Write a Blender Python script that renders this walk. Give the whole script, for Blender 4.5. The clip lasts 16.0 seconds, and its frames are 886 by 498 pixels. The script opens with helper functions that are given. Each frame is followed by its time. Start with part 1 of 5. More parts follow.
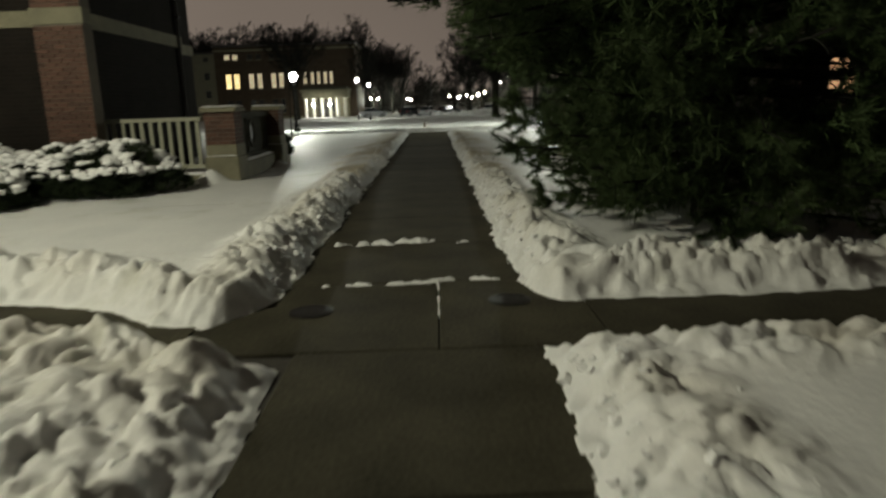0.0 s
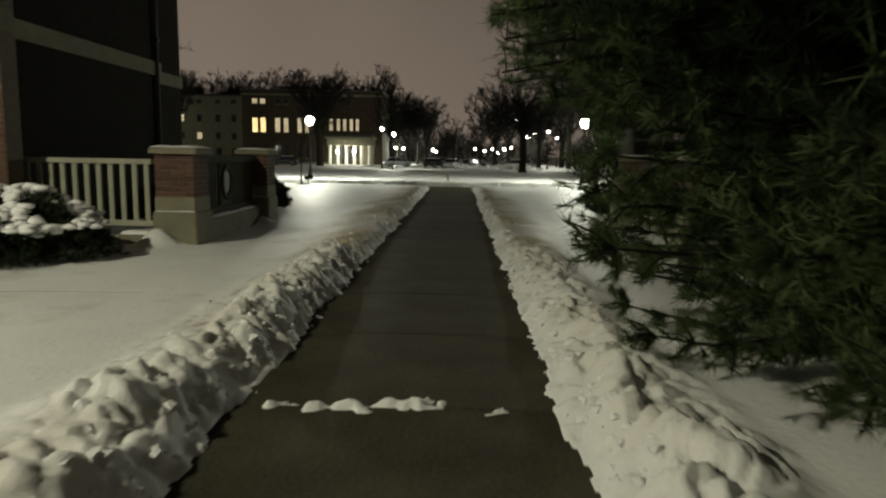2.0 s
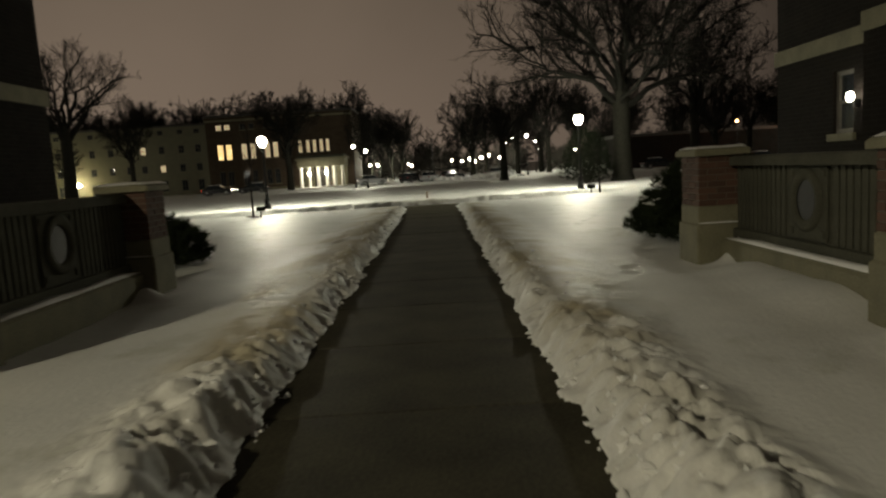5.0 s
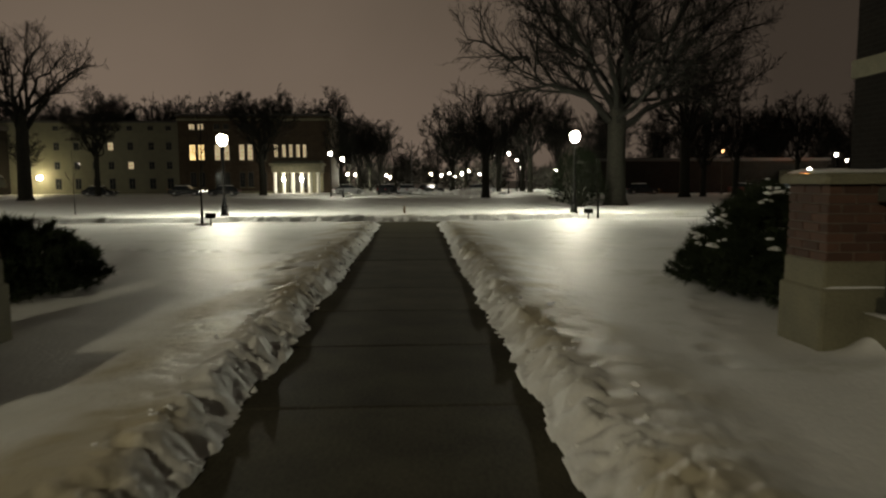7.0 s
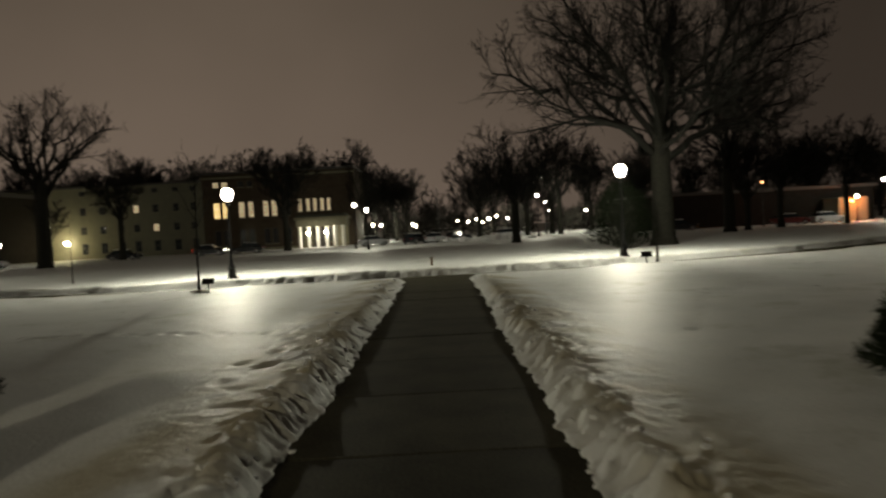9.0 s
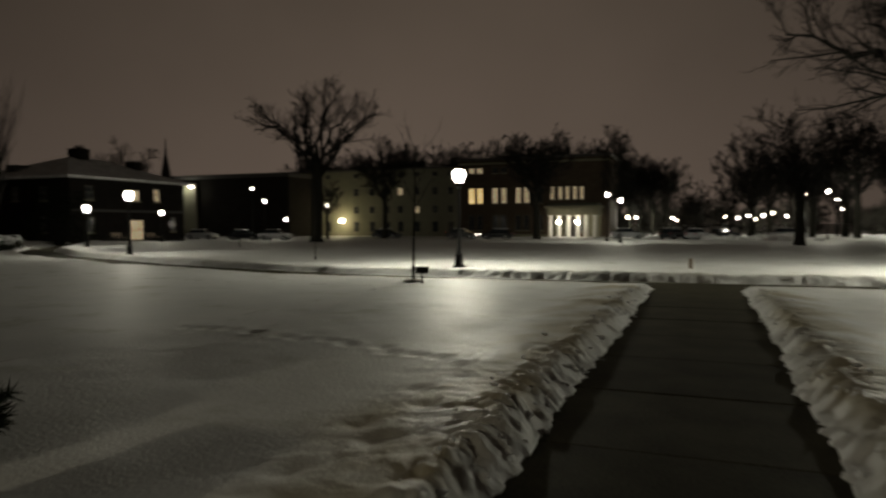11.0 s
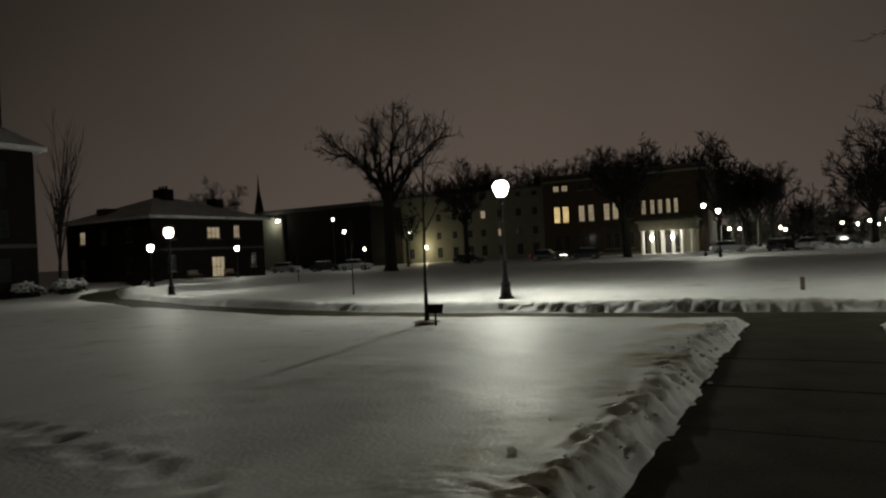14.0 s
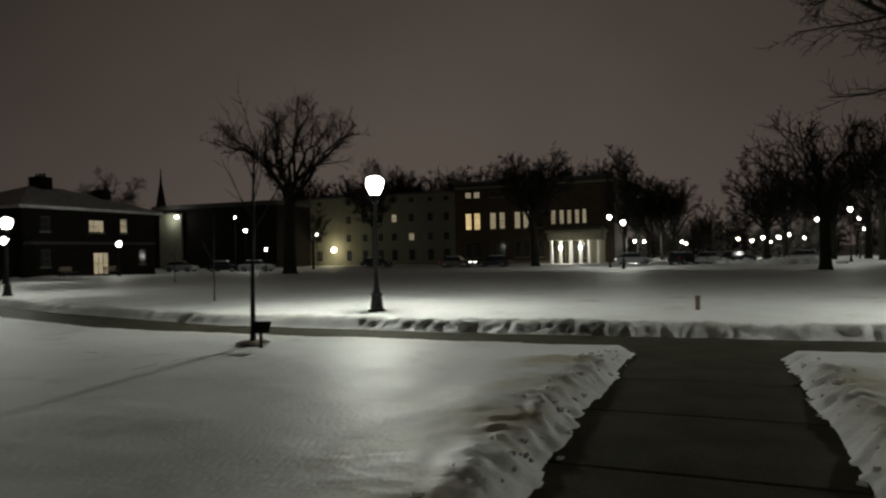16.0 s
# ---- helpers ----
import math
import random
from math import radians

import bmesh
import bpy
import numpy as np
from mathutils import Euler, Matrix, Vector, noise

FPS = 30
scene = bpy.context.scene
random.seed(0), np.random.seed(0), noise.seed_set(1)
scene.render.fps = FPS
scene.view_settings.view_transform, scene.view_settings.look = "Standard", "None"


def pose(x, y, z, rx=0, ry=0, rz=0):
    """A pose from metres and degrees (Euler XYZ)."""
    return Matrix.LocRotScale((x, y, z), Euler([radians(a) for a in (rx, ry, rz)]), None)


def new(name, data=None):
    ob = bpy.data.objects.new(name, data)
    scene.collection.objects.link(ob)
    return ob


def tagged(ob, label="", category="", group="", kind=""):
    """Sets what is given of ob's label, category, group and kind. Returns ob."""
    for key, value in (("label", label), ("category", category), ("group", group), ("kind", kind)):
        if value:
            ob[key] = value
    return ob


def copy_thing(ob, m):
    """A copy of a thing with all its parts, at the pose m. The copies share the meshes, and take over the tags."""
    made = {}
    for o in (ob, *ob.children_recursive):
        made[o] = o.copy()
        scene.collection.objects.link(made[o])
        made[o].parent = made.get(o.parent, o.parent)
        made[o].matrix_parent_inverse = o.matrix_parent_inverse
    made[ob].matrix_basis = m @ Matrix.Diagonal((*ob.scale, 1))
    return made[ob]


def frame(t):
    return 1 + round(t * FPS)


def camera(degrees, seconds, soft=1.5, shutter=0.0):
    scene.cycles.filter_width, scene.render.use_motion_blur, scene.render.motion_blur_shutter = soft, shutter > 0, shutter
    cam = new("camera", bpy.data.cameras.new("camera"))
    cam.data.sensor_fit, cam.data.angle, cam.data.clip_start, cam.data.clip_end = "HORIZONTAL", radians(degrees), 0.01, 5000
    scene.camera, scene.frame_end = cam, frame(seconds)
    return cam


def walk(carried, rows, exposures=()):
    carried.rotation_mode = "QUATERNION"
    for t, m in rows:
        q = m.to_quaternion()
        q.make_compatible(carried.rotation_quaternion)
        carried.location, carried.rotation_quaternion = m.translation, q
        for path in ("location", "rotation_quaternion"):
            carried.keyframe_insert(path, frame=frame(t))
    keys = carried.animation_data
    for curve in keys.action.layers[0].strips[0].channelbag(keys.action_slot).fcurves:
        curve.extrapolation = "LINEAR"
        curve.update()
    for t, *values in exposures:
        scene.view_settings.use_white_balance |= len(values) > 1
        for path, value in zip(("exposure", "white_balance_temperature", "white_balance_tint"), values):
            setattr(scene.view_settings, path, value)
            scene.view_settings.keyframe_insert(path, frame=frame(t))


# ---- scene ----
cam = camera(66.77, 16.0, soft=2.3, shutter=0.6)
PATH = [
    (0.0, pose(0.150, -0.220, 1.438, 77.70, 1.82, -0.77)),
    (0.5, pose(0.123, 0.730, 1.373, 80.58, 1.46, -2.66)),
    (1.0, pose(0.121, 1.570, 1.444, 82.24, -0.78, 0.16)),
    (1.5, pose(0.136, 2.320, 1.410, 84.04, 2.44, 0.92)),
    (2.0, pose(0.155, 3.030, 1.447, 82.05, -1.02, 1.35)),
    (2.5, pose(0.167, 3.740, 1.408, 82.43, 3.32, -0.86)),
    (3.0, pose(0.161, 4.467, 1.448, 81.73, 0.60, 1.29)),
    (3.5, pose(0.136, 5.238, 1.438, 82.33, 3.46, 0.11)),
    (4.0, pose(0.073, 6.033, 1.448, 82.74, 1.21, 3.13)),
    (4.5, pose(0.035, 6.831, 1.482, 84.80, 3.32, 2.36)),
    (5.0, pose(0.041, 7.594, 1.462, 83.05, 3.59, -0.67)),
    (7.5, pose(-0.024, 11.297, 1.439, 85.26, -0.09, -2.71)),
    (8.0, pose(-0.036, 12.054, 1.453, 86.74, 1.37, -4.93)),
    (10.5, pose(-0.015, 15.952, 1.463, 88.96, 2.22, 15.48)),
    (11.0, pose(-0.050, 16.712, 1.464, 87.93, 0.20, 21.17)),
    (11.5, pose(-0.062, 17.464, 1.463, 91.43, 0.85, 27.24)),
    (12.0, pose(-0.091, 18.135, 1.469, 91.36, -0.05, 28.39)),
    (12.5, pose(-0.098, 18.766, 1.472, 92.12, 0.24, 30.44)),
    (13.0, pose(-0.091, 19.356, 1.465, 92.13, 1.19, 30.50)),
    (13.5, pose(-0.066, 19.940, 1.461, 90.38, 1.17, 29.76)),
    (14.0, pose(-0.044, 20.540, 1.448, 90.17, 2.92, 29.15)),
    (14.5, pose(-0.035, 21.160, 1.448, 89.34, 0.27, 29.42)),
    (15.0, pose(-0.025, 21.791, 1.450, 90.22, 2.29, 26.61)),
    (15.5, pose(-0.030, 22.403, 1.458, 90.09, -0.03, 23.69)),
    (16.0, pose(-0.025, 23.037, 1.439, 90.29, 1.11, 22.07)),
]
# stops, then the white balance, as the phone adapts on the way
EXPOSURES = [(0.0, -0.1, 6750, 3), (0.5, -0.15, 6800, 3), (1.5, -0.02, 6850, 3), (2.5, -0.09, 7200, 3), (5.0, -0.24, 7700, 6), (8.0, -0.31, 7600, 7), (10.5, -0.93, 7500, 8), (11.0, -1.03, 7400, 9),
             (12.5, -0.9, 7200, 9), (14.5, -1.2, 6750, 8), (16.0, -1.15, 6600, 8)]
walk(cam, PATH, EXPOSURES)

# strengths of sky, lamps and windows
SKY = 0.19
NEAR = 2150.0
QUAD = 2450.0
PORCH = 480.0
WINDOW = 1.7
GLOBE_GLOW = 40.0

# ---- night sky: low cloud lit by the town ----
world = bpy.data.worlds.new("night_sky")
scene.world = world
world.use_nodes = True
wn, wl = world.node_tree.nodes, world.node_tree.links
wn.clear()
w_out = wn.new("ShaderNodeOutputWorld")
w_bg = wn.new("ShaderNodeBackground")
w_co = wn.new("ShaderNodeTexCoord")
w_sep = wn.new("ShaderNodeSeparateXYZ")
w_noise = wn.new("ShaderNodeTexNoise")
w_noise.inputs["Scale"].default_value = 2.2
w_noise.inputs["Detail"].default_value = 4
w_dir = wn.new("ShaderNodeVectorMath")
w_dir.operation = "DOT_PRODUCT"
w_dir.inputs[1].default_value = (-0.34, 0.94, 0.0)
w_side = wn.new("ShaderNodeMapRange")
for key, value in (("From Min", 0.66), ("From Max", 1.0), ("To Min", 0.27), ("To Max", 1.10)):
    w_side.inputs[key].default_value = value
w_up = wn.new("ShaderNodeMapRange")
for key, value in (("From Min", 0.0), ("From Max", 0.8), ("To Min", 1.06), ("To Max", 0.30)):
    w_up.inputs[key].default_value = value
w_cl = wn.new("ShaderNodeMapRange")
for key, value in (("From Min", 0.3), ("From Max", 0.7), ("To Min", 0.9), ("To Max", 1.1)):
    w_cl.inputs[key].default_value = value
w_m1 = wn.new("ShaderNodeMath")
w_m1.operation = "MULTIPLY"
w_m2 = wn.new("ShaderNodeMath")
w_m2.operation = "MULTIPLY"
w_ramp = wn.new("ShaderNodeValToRGB")
w_ramp.color_ramp.elements[0].position, w_ramp.color_ramp.elements[0].color = 0.0, (1.0, 0.785, 0.69, 1)
w_ramp.color_ramp.elements[1].position, w_ramp.color_ramp.elements[1].color = 0.5, (1.0, 0.81, 0.67, 1)
wl.new(w_co.outputs["Generated"], w_sep.inputs[0])
wl.new(w_co.outputs["Generated"], w_noise.inputs["Vector"])
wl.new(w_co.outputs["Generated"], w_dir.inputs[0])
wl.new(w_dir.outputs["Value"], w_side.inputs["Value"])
wl.new(w_sep.outputs["Z"], w_up.inputs["Value"])
wl.new(w_noise.outputs["Fac"], w_cl.inputs["Value"])
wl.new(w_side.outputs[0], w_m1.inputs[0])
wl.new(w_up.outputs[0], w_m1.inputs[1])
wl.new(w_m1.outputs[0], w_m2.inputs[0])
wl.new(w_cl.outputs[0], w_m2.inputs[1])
wl.new(w_sep.outputs["Z"], w_ramp.inputs["Fac"])
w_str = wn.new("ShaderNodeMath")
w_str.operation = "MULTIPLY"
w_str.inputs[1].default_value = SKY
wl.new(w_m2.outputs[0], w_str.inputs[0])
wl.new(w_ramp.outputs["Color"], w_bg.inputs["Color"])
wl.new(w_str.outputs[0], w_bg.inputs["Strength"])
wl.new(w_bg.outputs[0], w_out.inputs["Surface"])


def point_lamp(name, place, watts, color, radius=0.12):
    data = bpy.data.lights.new(name, "POINT")
    data.energy, data.color, data.shadow_soft_size = watts, color, radius
    ob = new(name, data)
    ob.location = place
    return ob


# ---- materials ----
def material(name, color, rough=0.7, metal=0.0, vary=0.25, scale=6.0, fine=60.0, bump=0.3, bump_scale=None, dist=0.02,
             color2=None, per_piece=0.0, spec=0.5):
    m = bpy.data.materials.new(name)
    m.use_nodes = True
    n, l = m.node_tree.nodes, m.node_tree.links
    b = n["Principled BSDF"]
    co = n.new("ShaderNodeTexCoord")
    big, small = n.new("ShaderNodeTexNoise"), n.new("ShaderNodeTexNoise")
    big.inputs["Scale"].default_value, big.inputs["Detail"].default_value = scale, 5
    small.inputs["Scale"].default_value, small.inputs["Detail"].default_value = fine, 3
    l.new(co.outputs["Object"], big.inputs["Vector"])
    l.new(co.outputs["Object"], small.inputs["Vector"])
    ramp = n.new("ShaderNodeValToRGB")
    c2 = color2 if color2 else tuple(min(1, c * (1 + vary)) for c in color)
    ramp.color_ramp.elements[0].position, ramp.color_ramp.elements[0].color = 0.32, (*[c * (1 - vary) for c in color], 1)
    ramp.color_ramp.elements[1].position, ramp.color_ramp.elements[1].color = 0.68, (*c2, 1)
    mixed = n.new("ShaderNodeMix")
    mixed.inputs["Factor"].default_value = 0.4
    l.new(big.outputs["Fac"], mixed.inputs["A"])
    l.new(small.outputs["Fac"], mixed.inputs["B"])
    l.new(mixed.outputs["Result"], ramp.inputs["Fac"])
    out = ramp.outputs["Color"]
    if per_piece:
        info, hsv, rng = n.new("ShaderNodeObjectInfo"), n.new("ShaderNodeHueSaturation"), n.new("ShaderNodeMapRange")
        rng.inputs["To Min"].default_value, rng.inputs["To Max"].default_value = 1 - per_piece, 1 + per_piece
        l.new(info.outputs["Random"], rng.inputs["Value"])
        l.new(rng.outputs[0], hsv.inputs["Value"])
        l.new(out, hsv.inputs["Color"])
        out = hsv.outputs["Color"]
    l.new(out, b.inputs["Base Color"])
    rr = n.new("ShaderNodeMapRange")
    rr.inputs["To Min"].default_value, rr.inputs["To Max"].default_value = max(0.02, rough - 0.12), min(1, rough + 0.12)
    l.new(big.outputs["Fac"], rr.inputs["Value"])
    l.new(rr.outputs[0], b.inputs["Roughness"])
    b.inputs["Metallic"].default_value = metal
    b.inputs["Specular IOR Level"].default_value = spec
    if bump:
        bn = n.new("ShaderNodeBump")
        bn.inputs["Strength"].default_value, bn.inputs["Distance"].default_value = bump, dist
        l.new((small if not bump_scale else big).outputs["Fac"], bn.inputs["Height"])
        l.new(bn.outputs["Normal"], b.inputs["Normal"])
    return m


def brick_material(name, c1, c2, mortar, width=0.21, height=0.075):
    m = material(name, c1, 0.9, bump=0, spec=0.1)
    n, l = m.node_tree.nodes, m.node_tree.links
    b = n["Principled BSDF"]
    co = n.new("ShaderNodeTexCoord")
    geo = n.new("ShaderNodeNewGeometry")
    sn, sp = n.new("ShaderNodeSeparateXYZ"), n.new("ShaderNodeSeparateXYZ")
    l.new(geo.outputs["True Normal"], sn.inputs[0])
    l.new(co.outputs["Object"], sp.inputs[0])
    ab = n.new("ShaderNodeMath")
    ab.operation = "ABSOLUTE"
    l.new(sn.outputs["X"], ab.inputs[0])
    pick = n.new("ShaderNodeMix")
    l.new(ab.outputs[0], pick.inputs["Factor"])
    l.new(sp.outputs["X"], pick.inputs["A"])
    l.new(sp.outputs["Y"], pick.inputs["B"])
    comb = n.new("ShaderNodeCombineXYZ")
    l.new(pick.outputs["Result"], comb.inputs["X"])
    l.new(sp.outputs["Z"], comb.inputs["Y"])
    br = n.new("ShaderNodeTexBrick")
    br.inputs["Scale"].default_value = 1.0
    br.inputs["Brick Width"].default_value, br.inputs["Row Height"].default_value = width, height
    br.inputs["Mortar Size"].default_value = 0.008
    br.inputs["Color1"].default_value, br.inputs["Color2"].default_value = (*c1, 1), (*c2, 1)
    br.inputs["Mortar"].default_value = (*mortar, 1)
    l.new(comb.outputs[0], br.inputs["Vector"])
    stain = n.new("ShaderNodeTexNoise")
    stain.inputs["Scale"].default_value = 1.3
    l.new(co.outputs["Object"], stain.inputs["Vector"])
    hsv, rng = n.new("ShaderNodeHueSaturation"), n.new("ShaderNodeMapRange")
    rng.inputs["To Min"].default_value, rng.inputs["To Max"].default_value = 0.6, 1.3
    l.new(stain.outputs["Fac"], rng.inputs["Value"])
    l.new(rng.outputs[0], hsv.inputs["Value"])
    l.new(br.outputs["Color"], hsv.inputs["Color"])
    l.new(hsv.outputs["Color"], b.inputs["Base Color"])
    bn = n.new("ShaderNodeBump")
    bn.inputs["Strength"].default_value, bn.inputs["Distance"].default_value = 0.8, 0.012
    bn.invert = True
    l.new(br.outputs["Fac"], bn.inputs["Height"])
    l.new(bn.outputs["Normal"], b.inputs["Normal"])
    return m


def glow(name, color, strength, mottled=0.0, scale=3.0):
    m = bpy.data.materials.new(name)
    m.use_nodes = True
    n, l = m.node_tree.nodes, m.node_tree.links
    b = n["Principled BSDF"]
    b.inputs["Base Color"].default_value = (*color, 1)
    b.inputs["Emission Color"].default_value = (*color, 1)
    b.inputs["Emission Strength"].default_value = strength
    if mottled:
        co, tex, rng = n.new("ShaderNodeTexCoord"), n.new("ShaderNodeTexNoise"), n.new("ShaderNodeMapRange")
        tex.inputs["Scale"].default_value, tex.inputs["Detail"].default_value = scale, 4
        for key, value in (("From Min", 0.3), ("From Max", 0.7), ("To Min", strength * (1 - mottled)), ("To Max", strength * (1 + mottled))):
            rng.inputs[key].default_value = value
        l.new(co.outputs["Object"], tex.inputs["Vector"])
        l.new(tex.outputs["Fac"], rng.inputs["Value"])
        l.new(rng.outputs[0], b.inputs["Emission Strength"])
    return m


def glass(name, tint=(0.02, 0.025, 0.03)):
    m = bpy.data.materials.new(name)
    m.use_nodes = True
    b = m.node_tree.nodes["Principled BSDF"]
    b.inputs["Base Color"].default_value = (*tint, 1)
    b.inputs["Roughness"].default_value = 0.06
    return m


def snow_material(name):
    m = material(name, (0.76, 0.77, 0.77), 0.58, vary=0.07, scale=1.1, fine=26, bump=0.3, dist=0.02, color2=(0.83, 0.83, 0.82), spec=0.24)
    n, l = m.node_tree.nodes, m.node_tree.links
    b = n["Principled BSDF"]
    base = b.inputs["Base Color"].links[0].from_socket
    co, tex, rng, mix = n.new("ShaderNodeTexCoord"), n.new("ShaderNodeTexNoise"), n.new("ShaderNodeMapRange"), n.new("ShaderNodeMix")
    tex.inputs["Scale"].default_value, tex.inputs["Detail"].default_value = 0.75, 8
    tex.inputs["Roughness"].default_value = 0.68
    l.new(co.outputs["Object"], tex.inputs["Vector"])
    for key, value in (("From Min", 0.56), ("From Max", 0.74), ("To Min", 0.0), ("To Max", 0.55)):
        rng.inputs[key].default_value = value
    l.new(tex.outputs["Fac"], rng.inputs["Value"])
    mix.data_type = "RGBA"
    l.new(rng.outputs[0], mix.inputs["Factor"])
    l.new(base, mix.inputs["A"])
    mix.inputs["B"].default_value = (0.27, 0.28, 0.16, 1)
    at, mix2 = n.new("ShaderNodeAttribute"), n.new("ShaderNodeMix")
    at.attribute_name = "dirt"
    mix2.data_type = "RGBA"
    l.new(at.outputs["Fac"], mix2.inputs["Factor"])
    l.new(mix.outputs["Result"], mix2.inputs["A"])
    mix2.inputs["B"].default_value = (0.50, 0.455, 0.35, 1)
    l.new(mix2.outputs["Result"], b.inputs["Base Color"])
    return m


SNOW = snow_material("trodden_snow")
FRESH = material("fresh_snow", (0.80, 0.81, 0.82), 0.65, vary=0.04, scale=3, fine=40, bump=0.3, color2=(0.86, 0.86, 0.86), spec=0.25)
CONCRETE = material("wet_concrete", (0.055, 0.051, 0.037), 0.66, vary=0.5, scale=1.7, fine=38, bump=0.3, dist=0.006, per_piece=0.12, spec=0.02)
JOINT = material("joint_sand", (0.035, 0.032, 0.026), 0.9)
IRON = material("cast_iron", (0.018, 0.017, 0.016), 0.55, 0.6)
LAMP_IRON = material("black_lamp_paint", (0.006, 0.006, 0.006), 0.55, spec=0.3)
FENCE = material("greying_fence_paint", (0.30, 0.30, 0.23), 0.7, vary=0.15, scale=5, fine=50, bump=0.15, dist=0.003)
SASH = material("dark_sash_paint", (0.10, 0.095, 0.08), 0.6, bump=0)
BRICK = material("red_brick", (0.088, 0.044, 0.031), 0.85, vary=0.3, scale=9, fine=90, bump=0.5, dist=0.004, per_piece=0.3)
MORTAR = material("mortar", (0.15, 0.13, 0.105), 0.95, vary=0.2, scale=12, fine=120)
BRICK_WALL = brick_material("red_brick_wall", (0.17, 0.065, 0.042), (0.12, 0.05, 0.036), (0.22, 0.19, 0.16))
# brick set near black: the shade of unlit walls is in its colour
SHADED_BRICK = brick_material("shaded_brick_wall", (0.017, 0.0135, 0.0115), (0.013, 0.011, 0.0095), (0.020, 0.018, 0.016))
FAR_BRICK = brick_material("brown_brick_wall", (0.080, 0.056, 0.038), (0.062, 0.045, 0.032), (0.09, 0.078, 0.062))
# darker copy of the limestone, with shade put into its colour
SHADED_STONE = material("shaded_limestone", (0.075, 0.075, 0.06), 0.9, vary=0.3, scale=3, fine=45, bump=0.4, dist=0.006, spec=0.1)
STONE = material("limestone", (0.18, 0.17, 0.115), 0.85, vary=0.3, scale=3, fine=45, bump=0.4, dist=0.006)
STUCCO = material("cream_stucco", (0.15, 0.145, 0.105), 0.9, vary=0.15, scale=1.2, fine=30)
WHITE = material("white_painted_wood", (0.62, 0.62, 0.55), 0.6, vary=0.12, scale=5, fine=50, bump=0.15, dist=0.003)
SLATE = material("dark_shingles", (0.05, 0.048, 0.046), 0.8, vary=0.3, scale=3, fine=25)
BARK = material("grey_bark", (0.024, 0.023, 0.019), 0.95, spec=0.05, vary=0.35, scale=7, fine=40, bump=0.8, dist=0.03)
TWIG = material("dark_twigs", (0.017, 0.0165, 0.0145), 0.95, spec=0.05, vary=0.25, scale=5, bump=0)
NEEDLE = material("pine_needles", (0.040, 0.068, 0.026), 0.75, vary=0.45, scale=1.6, fine=14, bump=0, color2=(0.070, 0.105, 0.036), spec=0.25)
YEW = material("yew_leaves", (0.020, 0.029, 0.017), 0.7, vary=0.4, scale=4, fine=20, bump=0, color2=(0.036, 0.048, 0.024), spec=0.1)
PANE = glass("dark_window_glass")
LIT = glow("lit_window", (1.0, 0.74, 0.36), WINDOW, 0.55, 0.7)
LIT_DIM = glow("dimly_lit_window", (1.0, 0.82, 0.56), WINDOW * 0.3, 0.6, 0.8)
LIT_ORANGE = glow("orange_lit_window", (1.0, 0.55, 0.3), 0.55, 0.5, 3.0)
GLOBE = glow("lamp_globe_glass", (1.0, 0.97, 0.90), GLOBE_GLOW)
GLOBE_WARM = glow("warm_lamp_glass", (1.0, 0.90, 0.68), GLOBE_GLOW)
GLOBE_RED = glow("amber_lamp_glass", (1.0, 0.42, 0.18), GLOBE_GLOW * 0.5)
HEADLIGHT = glow("headlight_glass", (1.0, 0.97, 0.9), 12)
TAIL_LIT = glow("lit_tail_light", (1.0, 0.06, 0.03), 2.5)
TAIL = material("red_plastic", (0.2, 0.01, 0.01), 0.3, bump=0)
RUBBER = material("tyre_rubber", (0.02, 0.02, 0.02), 0.9)
RIM = material("alloy", (0.35, 0.35, 0.36), 0.35, 0.9, bump=0)
WOOD = material("weathered_wood", (0.16, 0.12, 0.085), 0.85)
RED_PAINT = material("rusty_red_paint", (0.14, 0.03, 0.02), 0.6)


